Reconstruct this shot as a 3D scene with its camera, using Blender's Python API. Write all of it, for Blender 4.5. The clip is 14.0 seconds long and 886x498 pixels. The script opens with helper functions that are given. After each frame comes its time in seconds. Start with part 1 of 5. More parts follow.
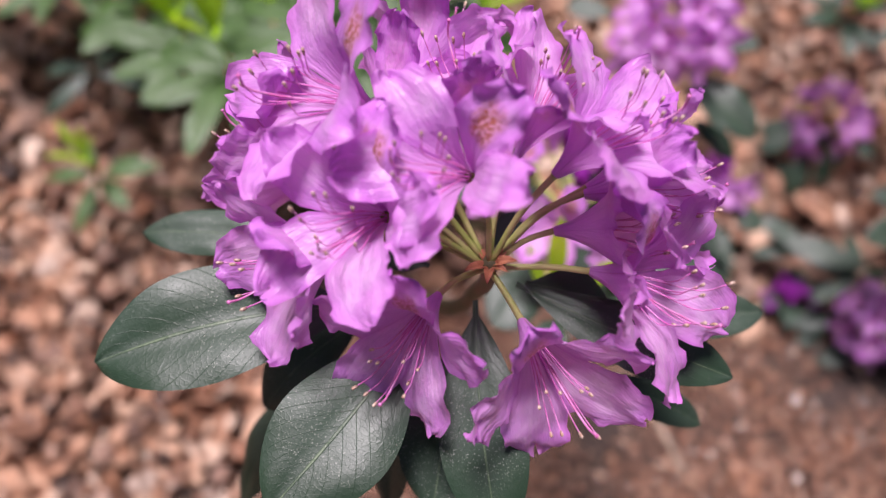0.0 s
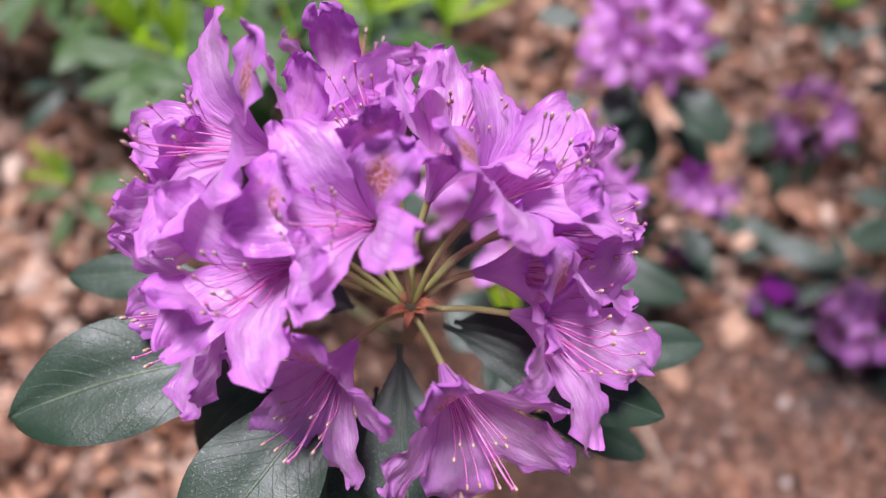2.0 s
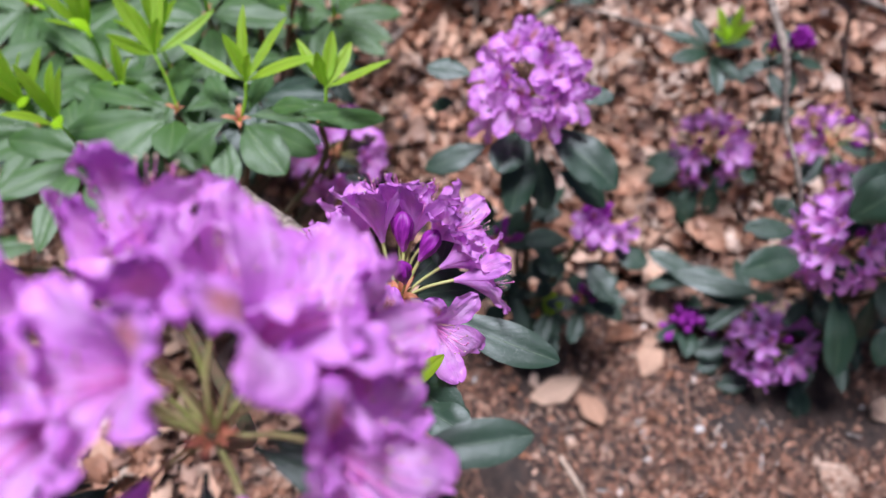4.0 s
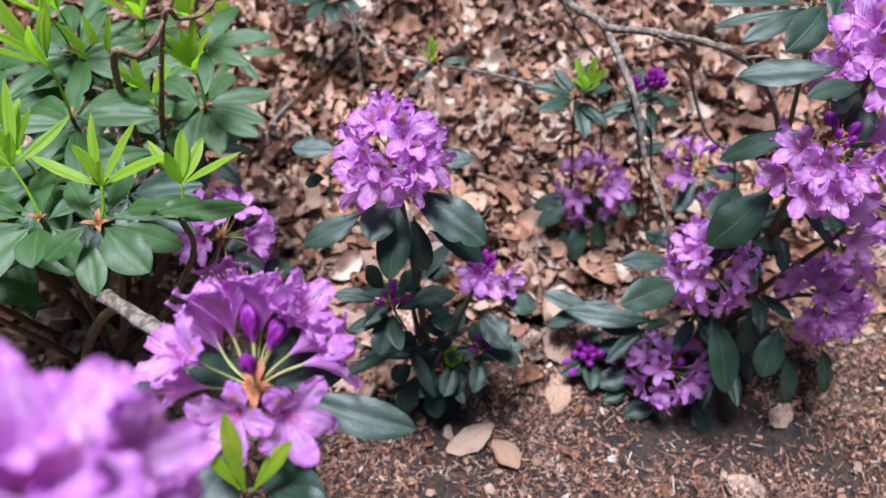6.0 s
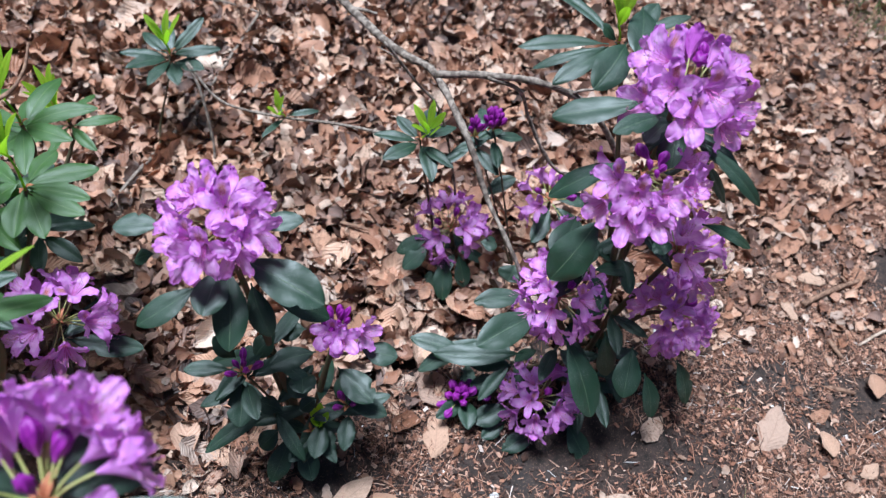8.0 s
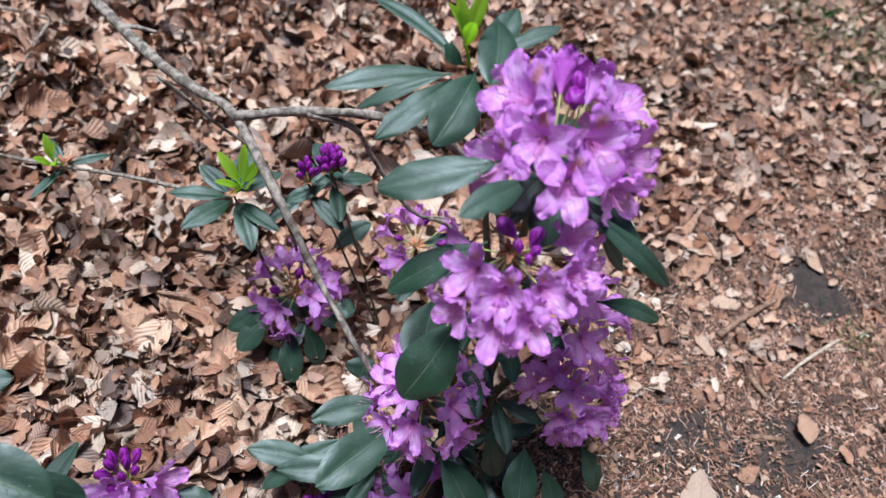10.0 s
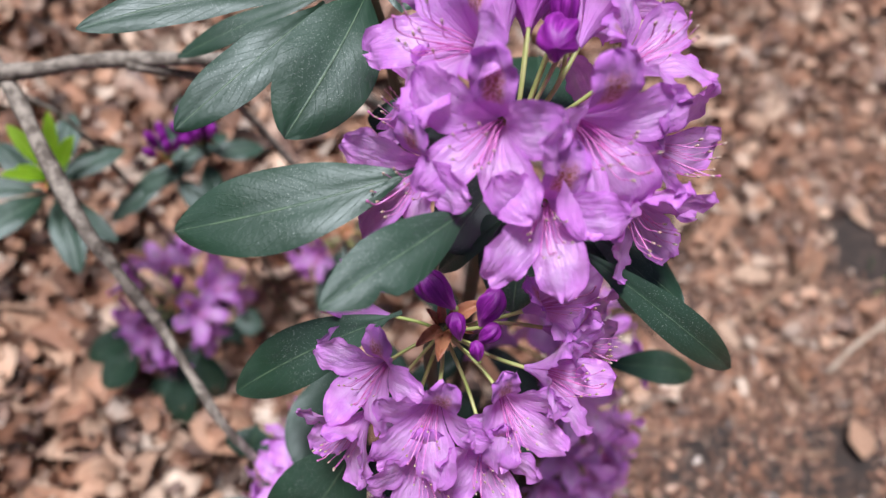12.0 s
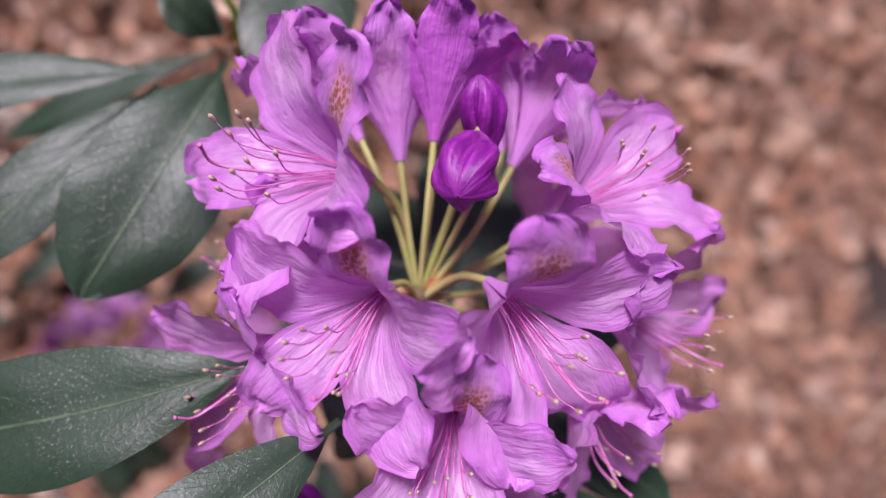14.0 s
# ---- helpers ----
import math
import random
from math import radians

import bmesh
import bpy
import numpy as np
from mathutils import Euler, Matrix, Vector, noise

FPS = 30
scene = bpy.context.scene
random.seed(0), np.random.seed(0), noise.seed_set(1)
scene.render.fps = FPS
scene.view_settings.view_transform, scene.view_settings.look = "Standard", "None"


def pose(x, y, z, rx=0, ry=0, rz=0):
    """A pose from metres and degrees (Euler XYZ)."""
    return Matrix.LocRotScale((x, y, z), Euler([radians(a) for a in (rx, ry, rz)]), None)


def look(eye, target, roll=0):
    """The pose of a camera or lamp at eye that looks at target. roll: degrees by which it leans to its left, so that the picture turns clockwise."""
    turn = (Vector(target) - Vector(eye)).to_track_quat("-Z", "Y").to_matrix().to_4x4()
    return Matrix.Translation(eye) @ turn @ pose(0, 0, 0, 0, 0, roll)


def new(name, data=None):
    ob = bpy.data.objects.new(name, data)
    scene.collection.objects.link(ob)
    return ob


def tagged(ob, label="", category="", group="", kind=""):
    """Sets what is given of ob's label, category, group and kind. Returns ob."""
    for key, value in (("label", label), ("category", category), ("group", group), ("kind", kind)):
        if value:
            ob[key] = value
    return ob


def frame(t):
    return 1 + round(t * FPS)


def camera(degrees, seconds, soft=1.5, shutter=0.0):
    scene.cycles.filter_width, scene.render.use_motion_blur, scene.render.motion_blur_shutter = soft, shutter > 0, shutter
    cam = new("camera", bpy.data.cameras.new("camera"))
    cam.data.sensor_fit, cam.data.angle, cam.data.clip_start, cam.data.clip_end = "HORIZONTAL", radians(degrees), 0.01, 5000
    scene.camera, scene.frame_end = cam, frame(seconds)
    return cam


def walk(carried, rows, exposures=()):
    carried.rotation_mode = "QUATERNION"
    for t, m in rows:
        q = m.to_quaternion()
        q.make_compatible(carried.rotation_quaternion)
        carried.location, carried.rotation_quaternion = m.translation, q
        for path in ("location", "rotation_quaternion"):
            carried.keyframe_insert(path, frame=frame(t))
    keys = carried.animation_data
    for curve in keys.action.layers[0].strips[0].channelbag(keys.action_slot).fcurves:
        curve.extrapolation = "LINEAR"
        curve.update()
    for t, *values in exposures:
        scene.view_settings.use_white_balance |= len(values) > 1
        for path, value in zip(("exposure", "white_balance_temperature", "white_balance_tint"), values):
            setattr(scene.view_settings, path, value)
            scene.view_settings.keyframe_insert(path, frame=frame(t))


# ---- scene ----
cam = camera(62.66, 14.0, soft=1.35)
PATH = [
    (0, (0.13113, 0.09983, 1.01068), (0.07051, 1.06767, -0.73849), 0.270),
    (0.5, (0.13551, 0.09808, 1.00888), (0.07138, 1.05923, -0.74385), 0.020),
    (1, (0.14101, 0.09903, 1.01113), (0.07306, 1.06189, -0.74053), -0.461),
    (1.5, (0.14768, 0.10867, 1.01188), (0.07447, 1.07074, -0.73999), -1.134),
    (2, (0.15876, 0.1178, 1.01223), (0.09317, 1.08348, -0.73796), -1.336),
    (2.5, (0.17319, 0.12557, 1.0152), (0.11801, 1.10036, -0.73029), -1.314),
    (3, (0.18728, 0.13253, 1.01842), (0.15685, 1.12365, -0.71847), -1.107),
    (3.2, (0.19178, 0.13774, 1.02095), (0.18442, 1.11906, -0.72174), 0.080),
    (5.3, (0.25285, 0.15106, 1.04845), (0.41977, 1.24559, -0.61713), 1.603),
    (5.5, (0.26062, 0.1505, 1.05343), (0.44414, 1.24607, -0.60971), 1.827),
    (6, (0.28111, 0.14749, 1.0637), (0.51264, 1.25081, -0.58829), 2.358),
    (6.5, (0.29911, 0.14972, 1.06817), (0.58075, 1.25894, -0.57205), 2.994),
    (7, (0.31795, 0.14838, 1.07179), (0.65157, 1.26348, -0.55463), 3.631),
    (7.5, (0.33907, 0.14745, 1.07588), (0.73617, 1.26222, -0.53645), 4.398),
    (8, (0.36883, 0.15247, 1.08032), (0.84012, 1.26202, -0.51554), 5.361),
    (8.5, (0.38216, 0.17936, 1.08438), (0.9338, 1.26746, -0.50046), 6.716),
    (9, (0.41613, 0.21255, 1.06445), (1.0346, 1.26594, -0.51917), 8.252),
    (9.2, (0.44441, 0.2372, 1.04979), (1.08319, 1.27544, -0.53578), 8.854),
    (11.3, (0.6596, 0.47147, 0.83805), (1.32296, 1.26698, -0.87283), 12.639),
    (11.5, (0.67151, 0.4809, 0.82649), (1.32659, 1.25663, -0.89662), 12.813),
    (12, (0.70369, 0.50528, 0.79176), (1.32696, 1.26397, -0.95063), 11.489),
    (12.5, (0.7362, 0.53119, 0.7691), (1.3361, 1.27523, -0.98775), 10.772),
    (13, (0.75723, 0.54754, 0.75969), (1.34683, 1.29279, -1.00013), 10.281),
    (13.5, (0.77773, 0.55625, 0.74821), (1.35953, 1.29618, -1.01645), 10.436),
    (14, (0.79254, 0.57065, 0.74174), (1.36807, 1.32688, -1.01806), 10.031),
]
walk(cam, [(t, look(eye, target, roll)) for t, eye, target, roll in PATH],
     [(0, 0.30, 6450, 25), (3, 0.32, 5850, 19), (5.5, 0.42, 5500, 10), (9, 0.46, 5250, 1), (11.5, 0.33, 5600, -1), (12.5, 0.26, 5900, 18), (14, 0.12, 6250, 31)])

# focus: the lens keeps its distance to this resting point, so it pulls focus as the camera moves
focus = new("focus_point")
focus.location = (2.330, 1.666, 1.524)
cam.data.dof.use_dof = True
cam.data.dof.focus_object = focus
cam.data.dof.aperture_fstop = 4.7

# ---- light: bright open shade under a thin canopy ----
world = bpy.data.worlds.new("sky")
scene.world = world
world.use_nodes = True
wn = world.node_tree
sky = wn.nodes.new("ShaderNodeTexSky")
sky.sky_type = "NISHITA"
sky.sun_disc = False
sky.sun_elevation, sky.sun_rotation = radians(78.5), radians(-32)
sky.air_density, sky.dust_density = 1.0, 3.0
wn.links.new(sky.outputs[0], wn.nodes["Background"].inputs[0])
wn.nodes["Background"].inputs[1].default_value = 0.029
sun = new("sun", bpy.data.lights.new("sun", "SUN"))
sun.data.energy, sun.data.angle, sun.data.color = 5.3, radians(18), (1.0, 0.965, 0.95)
sun.matrix_world = look((0.180, 1.01, 3.0), (0.5, 0.5, 0.0))


# ---- materials ----
class Nodes:
    """A small wrapper to write node materials in few lines."""

    def __init__(self, name):
        self.m = bpy.data.materials.new(name)
        self.m.use_nodes = True
        self.t = self.m.node_tree
        self.out = self.t.nodes["Material Output"]
        self.b = self.t.nodes["Principled BSDF"]

    def n(self, kind, operation="", use_clamp=False, interpolation_type="", feature="", uv_map=""):
        node = self.t.nodes.new("ShaderNode" + kind)
        if operation:
            node.operation, node.use_clamp = operation, use_clamp
        if interpolation_type:
            node.interpolation_type = interpolation_type
        if feature:
            node.feature = feature
        if uv_map:
            node.uv_map = uv_map
        return node

    def put(self, socket, v):
        if isinstance(v, bpy.types.NodeSocket):
            self.t.links.new(v, socket)
        else:
            socket.default_value = v
        return self

    def math(self, op, a, b=0.0, clamp=False):
        node = self.n("Math", operation=op, use_clamp=clamp)
        self.put(node.inputs[0], a)
        self.put(node.inputs[1], b)
        return node.outputs[0]

    def mix(self, f, a, b):
        node = self.n("MixRGB")
        for s, v in zip(node.inputs, (f, a, b)):
            self.put(s, v)
        return node.outputs[0]

    def ramp(self, f, lo, hi):
        node = self.n("MapRange", interpolation_type="SMOOTHSTEP")
        for s, v in zip(node.inputs, (f, lo, hi)):
            self.put(s, v)
        return node.outputs[0]

    def colors(self, f, stops):
        node = self.n("ValToRGB")
        e = node.color_ramp.elements
        while len(e) < len(stops):
            e.new(0.5)
        for el, (p, c) in zip(e, stops):
            el.position, el.color = p, (*c, 1)
        self.put(node.inputs[0], f)
        return node.outputs[0]

    def noise(self, scale, detail=3.0, vec=None, out=0, rough=0.55):
        node = self.n("TexNoise")
        node.inputs["Scale"].default_value = scale
        node.inputs["Detail"].default_value = detail
        node.inputs["Roughness"].default_value = rough
        self.put(node.inputs["Vector"], vec if vec is not None else self.place())
        return node.outputs[out]

    def place(self):
        return self.n("TexCoord").outputs["Object"]

    def scaled(self, vec, sx, sy, sz=1.0):
        node = self.n("Mapping")
        node.inputs["Scale"].default_value = (sx, sy, sz)
        self.put(node.inputs["Vector"], vec)
        return node.outputs[0]

    def bump(self, h, strength, dist=0.001):
        node = self.n("Bump")
        node.inputs["Strength"].default_value = strength
        node.inputs["Distance"].default_value = dist
        self.put(node.inputs["Height"], h)
        return node.outputs[0]

    def uv(self):
        u = self.n("UVMap", uv_map="UVMap").outputs[0]
        s = self.n("SeparateXYZ")
        self.put(s.inputs[0], u)
        return u, s.outputs[0], s.outputs[1]

    def translucent(self, colour, amount, normal=None):
        tr = self.n("BsdfTranslucent")
        self.put(tr.inputs["Color"], colour)
        mx = self.n("MixShader")
        mx.inputs[0].default_value = amount
        self.t.links.new(self.b.outputs[0], mx.inputs[1])
        self.t.links.new(tr.outputs[0], mx.inputs[2])
        self.t.links.new(mx.outputs[0], self.out.inputs[0])
        if normal is not None:
            self.put(tr.inputs["Normal"], normal)
        return self


def petal_material():
    k = Nodes("lilac_petal")
    uv, u, v = k.uv()
    lobe = k.math("FLOOR", u)
    s = k.math("SUBTRACT", k.math("SUBTRACT", u, lobe), 0.5)
    side = k.math("ABSOLUTE", s)
    rnd = k.n("ObjectInfo").outputs["Random"]
    veins = k.noise(1.0, 3.0, k.scaled(uv, 17.0, 1.6))
    blot = k.noise(150.0, 3.0)
    body = k.mix(k.ramp(v, 0.25, 0.95), (0.81, 0.41, 0.84, 1), (0.71, 0.26, 0.76, 1))
    body = k.mix(k.math("MULTIPLY", k.ramp(k.noise(55.0, 2.0), 0.40, 0.68), 0.5), body, (0.84, 0.40, 0.78, 1))
    body = k.mix(k.math("MULTIPLY", k.ramp(k.noise(38.0, 2.0, out=1), 0.45, 0.72), 0.40), body, (0.58, 0.18, 0.72, 1))
    # paler along the middle of each lobe, deeper at its rim and midline
    pale = k.math("MULTIPLY", k.ramp(side, 0.42, 0.12), k.math("MULTIPLY", k.ramp(v, 0.30, 0.55), k.ramp(v, 1.0, 0.75)))
    body = k.mix(k.math("MULTIPLY", pale, k.math("MULTIPLY", k.ramp(k.noise(70.0, 3.0), 0.32, 0.62), 0.75)), body, (0.90, 0.60, 0.91, 1))
    body = k.mix(k.math("MULTIPLY", k.ramp(side, 0.40, 0.5), 0.6), body, (0.54, 0.10, 0.58, 1))
    body = k.mix(k.math("MULTIPLY", k.ramp(side, 0.035, 0.0), 0.25), body, (0.58, 0.17, 0.66, 1))
    body = k.mix(k.math("MULTIPLY", k.ramp(veins, 0.52, 0.70), 0.12), body, (0.58, 0.14, 0.66, 1))
    body = k.mix(k.math("MULTIPLY", k.ramp(blot, 0.5, 0.75), 0.14), body, (0.86, 0.50, 0.84, 1))
    body = k.mix(k.math("MULTIPLY", rnd, 0.20), body, (0.68, 0.22, 0.72, 1))
    # ochre freckles on the upper lobe
    upper = k.math("LESS_THAN", lobe, 0.5)
    zone = k.math("MULTIPLY", k.ramp(side, 0.29, 0.12), k.math("MULTIPLY", k.ramp(v, 0.40, 0.50), k.ramp(v, 0.86, 0.68)))
    zone = k.math("MULTIPLY", zone, upper)
    body = k.mix(k.math("MULTIPLY", zone, 0.6), body, (0.82, 0.46, 0.40, 1))
    vor = k.n("TexVoronoi", feature="F1")
    k.put(vor.inputs["Vector"], k.scaled(uv, 22.0, 30.0))
    vor.inputs["Scale"].default_value = 1.0
    dots = k.math("MULTIPLY", k.ramp(vor.outputs["Distance"], 0.62, 0.40), zone)
    body = k.mix(k.math("MULTIPLY", dots, 0.95), body, (0.46, 0.14, 0.015, 1))
    k.put(k.b.inputs["Base Color"], body)
    k.b.inputs["Roughness"].default_value = 0.36
    k.b.inputs["Specular IOR Level"].default_value = 0.5
    k.b.inputs["Sheen Weight"].default_value = 0.10
    h = k.math("ADD", k.math("MULTIPLY", veins, 0.5), k.math("MULTIPLY", k.noise(420.0, 2.0), 0.35))
    h = k.math("ADD", h, k.math("MULTIPLY", k.noise(1.0, 3.0, k.scaled(uv, 8.0, 4.5)), 2.2))
    h = k.math("ADD", h, k.math("MULTIPLY", k.noise(190.0, 3.0, rough=0.5), 1.2))
    nrm = k.bump(h, 0.46, 0.0011)
    k.put(k.b.inputs["Normal"], nrm)
    k.translucent(k.mix(0.35, body, (0.95, 0.46, 0.95, 1)), 0.43, nrm)
    return k.m


def bud_material(name, deep, pale):
    k = Nodes(name)
    uv, u, v = k.uv()
    veins = k.noise(1.0, 3.0, k.scaled(uv, 30.0, 2.0))
    c = k.mix(k.ramp(veins, 0.4, 0.7), (*deep, 1), (*pale, 1))
    c = k.mix(k.ramp(v, 0.35, 0.0), c, (0.50, 0.11, 0.50, 1))
    k.put(k.b.inputs["Base Color"], c)
    k.b.inputs["Roughness"].default_value = 0.5
    folds = k.math("MULTIPLY", k.noise(1.0, 2.0, k.scaled(uv, 7.0, 1.2)), 2.6)
    k.put(k.b.inputs["Normal"], k.bump(k.math("ADD", folds, k.math("ADD", veins, k.noise(300.0, 2.0))), 0.55, 0.0009))
    k.translucent((0.55, 0.05, 0.45, 1), 0.15)
    return k.m


def leaf_material(name, dark, light, rib, rough, glow, dust, gloss=0.5):
    k = Nodes(name)
    uv, u, v = k.uv()
    side = k.math("ABSOLUTE", k.math("SUBTRACT", u, 0.5))
    rnd = k.n("ObjectInfo").outputs["Random"]
    large = k.noise(38.0, 3.0)
    c = k.mix(large, (*dark, 1), (*light, 1))
    c = k.mix(k.math("MULTIPLY", rnd, 0.4), c, (*light, 1))
    # side veins run forward from the midrib
    slant = k.math("SUBTRACT", k.math("MULTIPLY", v, 11.0), k.math("MULTIPLY", side, 7.0))
    wave = k.math("ABSOLUTE", k.math("SINE", k.math("MULTIPLY", slant, 3.1416)))
    vein = k.ramp(wave, 0.09, 0.0)
    net = k.n("TexVoronoi", feature="DISTANCE_TO_EDGE")
    k.put(net.inputs["Vector"], k.scaled(uv, 16.0, 44.0))
    net.inputs["Scale"].default_value = 1.0
    c = k.mix(k.math("MULTIPLY", vein, k.math("MULTIPLY", k.ramp(k.noise(90.0, 2.0), 0.45, 0.6), 0.16)), c, (*rib, 1))
    mid = k.ramp(side, 0.016, 0.006)
    c = k.mix(k.math("MULTIPLY", mid, k.math("ADD", 0.35, k.math("MULTIPLY", k.ramp(k.noise(160.0, 2.0), 0.4, 0.6), 0.4))), c, (*rib, 1))
    if dust:
        specks = k.math("MULTIPLY", k.ramp(k.noise(1500.0, 2.0), 0.61, 0.68), k.ramp(k.noise(30.0, 2.0), 0.44, 0.66))
        c = k.mix(k.math("MULTIPLY", specks, dust), c, (0.42, 0.44, 0.38, 1))
        # waxy film, with the grey sheen of the sky mixed into its colour
        waxy_sheen = k.math("MULTIPLY", k.ramp(k.noise(34.0, 4.0), 0.34, 0.70), 0.05)
        c = k.mix(waxy_sheen, c, (0.22, 0.27, 0.27, 1))
    k.put(k.b.inputs["Base Color"], c)
    k.b.inputs["Specular IOR Level"].default_value = gloss
    k.put(k.b.inputs["Roughness"], k.math("ADD", rough - 0.03, k.math("MULTIPLY", k.noise(28.0, 3.0), 0.30)))
    h = k.math("ADD", k.math("MULTIPLY", k.ramp(net.outputs[0], 0.0, 0.12), 0.08), k.math("MULTIPLY", vein, -0.45))
    h = k.math("ADD", h, k.math("MULTIPLY", mid, -1.4))
    h = k.math("ADD", h, k.math("MULTIPLY", k.noise(700.0, 2.0), 0.22))
    nrm = k.bump(k.math("ADD", h, k.math("MULTIPLY", k.noise(120.0, 3.0), 1.0)), 0.40, 0.0008)
    k.put(k.b.inputs["Normal"], nrm)
    k.translucent((light[0] * 2.2, light[1] * 2.6, light[2] * 1.2, 1), glow, nrm)
    return k.m


def stalk_material(name, a, b, scale, rough=0.5, bump=0.3):
    k = Nodes(name)
    f = k.noise(scale, 4.0)
    k.put(k.b.inputs["Base Color"], k.mix(k.ramp(f, 0.35, 0.65), (*a, 1), (*b, 1)))
    k.b.inputs["Roughness"].default_value = rough
    k.put(k.b.inputs["Normal"], k.bump(k.noise(scale * 4, 4.0), bump, 0.0008))
    return k.m


def litter_material(name, joined, tone=None):
    k = Nodes(name)
    rnd = k.n("NewGeometry").outputs["Random Per Island"] if joined else k.n("ObjectInfo").outputs["Random"]
    rnd = rnd if tone is None else k.math("ADD", tone, k.math("MULTIPLY", rnd, 0.12))
    uv, u, v = k.uv()
    side = k.math("ABSOLUTE", k.math("SUBTRACT", u, 0.5))
    grain = k.noise(420.0, 4.0, rough=0.7)
    f = k.math("ADD", rnd, k.math("MULTIPLY", k.math("SUBTRACT", k.noise(45.0, 3.0), 0.5), 0.45 if tone is None else 0.10), True)
    c = k.colors(f, [(0.0, (0.035, 0.021, 0.017)), (0.12, (0.13, 0.066, 0.046)), (0.30, (0.31, 0.146, 0.087)), (0.55, (0.52, 0.282, 0.178)), (0.82, (0.64, 0.415, 0.290)), (1.0, (0.70, 0.54, 0.43))])
    # dark patches put into the colour for the shaded gaps between leaves
    dark_gaps = k.ramp(k.noise(15.0, 3.0), 0.50, 0.66)
    c = k.mix(k.math("MULTIPLY", dark_gaps, 0.55 if tone is None else 0.15), c, (0.105, 0.052, 0.034, 1))
    # some leaves have gone grey
    hue = k.math("FRACT", k.math("MULTIPLY", rnd, 37.0))
    c = k.mix(k.math("MULTIPLY", k.ramp(hue, 0.70, 0.95), 0.5), c, (0.30, 0.22, 0.19, 1))
    c = k.mix(k.math("MULTIPLY", k.ramp(hue, 0.30, 0.05), 0.4), c, (0.36, 0.15, 0.075, 1))
    c = k.mix(k.math("MULTIPLY", k.ramp(grain, 0.50, 0.72), 0.28), c, (0.12, 0.058, 0.038, 1))
    slant = k.math("SUBTRACT", k.math("MULTIPLY", v, 9.0), k.math("MULTIPLY", side, 6.0))
    wave = k.math("ABSOLUTE", k.math("SINE", k.math("MULTIPLY", slant, 3.1416)))
    vein = k.ramp(wave, 0.2, 0.0)
    c = k.mix(k.math("MULTIPLY", k.math("MAXIMUM", k.ramp(side, 0.03, 0.01), vein), 0.22), c, (0.20, 0.10, 0.065, 1))
    k.put(k.b.inputs["Base Color"], c)
    k.b.inputs["Roughness"].default_value = 0.48
    k.b.inputs["Specular IOR Level"].default_value = 0.42
    h = k.math("ADD", k.math("MULTIPLY", wave, 0.9), k.math("ADD", k.math("MULTIPLY", grain, 0.8), k.math("MULTIPLY", k.noise(110.0, 3.0), 1.5)))
    k.put(k.b.inputs["Normal"], k.bump(h, 0.75, 0.0014))
    return k.m


def soil_material():
    k = Nodes("forest_soil")
    a = k.noise(5.0, 5.0)
    b = k.noise(60.0, 6.0, rough=0.7)
    fine = k.noise(420.0, 3.0, rough=0.7)
    c = k.mix(k.ramp(b, 0.3, 0.7), (0.016, 0.012, 0.010, 1), (0.068, 0.042, 0.033, 1))
    c = k.mix(k.math("MULTIPLY", k.ramp(a, 0.48, 0.62), 0.75), c, (0.040, 0.033, 0.030, 1))
    c = k.mix(k.math("MULTIPLY", k.ramp(fine, 0.56, 0.70), 0.65), c, (0.34, 0.20, 0.13, 1))
    k.put(k.b.inputs["Base Color"], c)
    k.b.inputs["Roughness"].default_value = 0.9
    k.put(k.b.inputs["Normal"], k.bump(k.math("ADD", b, k.math("MULTIPLY", fine, 0.6)), 0.9, 0.006))
    return k.m


def chip_material():
    k = Nodes("needle_and_chip")
    rnd = k.n("NewGeometry").outputs["Random Per Island"]
    c = k.colors(rnd, [(0.0, (0.018, 0.010, 0.007)), (0.30, (0.055, 0.026, 0.018)), (0.54, (0.19, 0.080, 0.046)), (0.80, (0.41, 0.20, 0.122)), (0.985, (0.56, 0.37, 0.27)), (1.0, (0.75, 0.72, 0.69))])
    sep = k.n("SeparateXYZ")
    k.put(sep.inputs[0], k.place())
    c = k.mix(k.math("MULTIPLY", k.ramp(sep.outputs[0], 0.9, 1.35), 0.10), c, (0.50, 0.285, 0.185, 1))
    k.put(k.b.inputs["Base Color"], c)
    k.b.inputs["Roughness"].default_value = 0.7
    return k.m


PETAL = petal_material()
BUD = bud_material("magenta_bud", (0.20, 0.008, 0.23), (0.40, 0.040, 0.42))
HALF_OPEN = bud_material("half_open_petal", (0.50, 0.10, 0.54), (0.60, 0.17, 0.63))
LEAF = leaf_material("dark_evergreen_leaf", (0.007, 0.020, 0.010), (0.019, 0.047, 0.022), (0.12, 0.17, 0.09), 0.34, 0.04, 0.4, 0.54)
MIDLEAF = leaf_material("fresh_green_leaf", (0.020, 0.058, 0.011), (0.058, 0.126, 0.022), (0.22, 0.30, 0.11), 0.36, 0.12, 0.3, 0.48)
YOUNG = leaf_material("young_lime_leaf", (0.15, 0.29, 0.008), (0.29, 0.43, 0.018), (0.38, 0.52, 0.12), 0.42, 0.35, 0.0)
STALK = stalk_material("olive_stalk", (0.30, 0.36, 0.085), (0.42, 0.40, 0.15), 90.0)
STEM = stalk_material("green_brown_stem", (0.075, 0.075, 0.032), (0.12, 0.075, 0.042), 60.0, 0.7)
TWIG = stalk_material("brown_fallen_twig", (0.13, 0.068, 0.042), (0.30, 0.175, 0.11), 150.0, 0.8, 0.9)
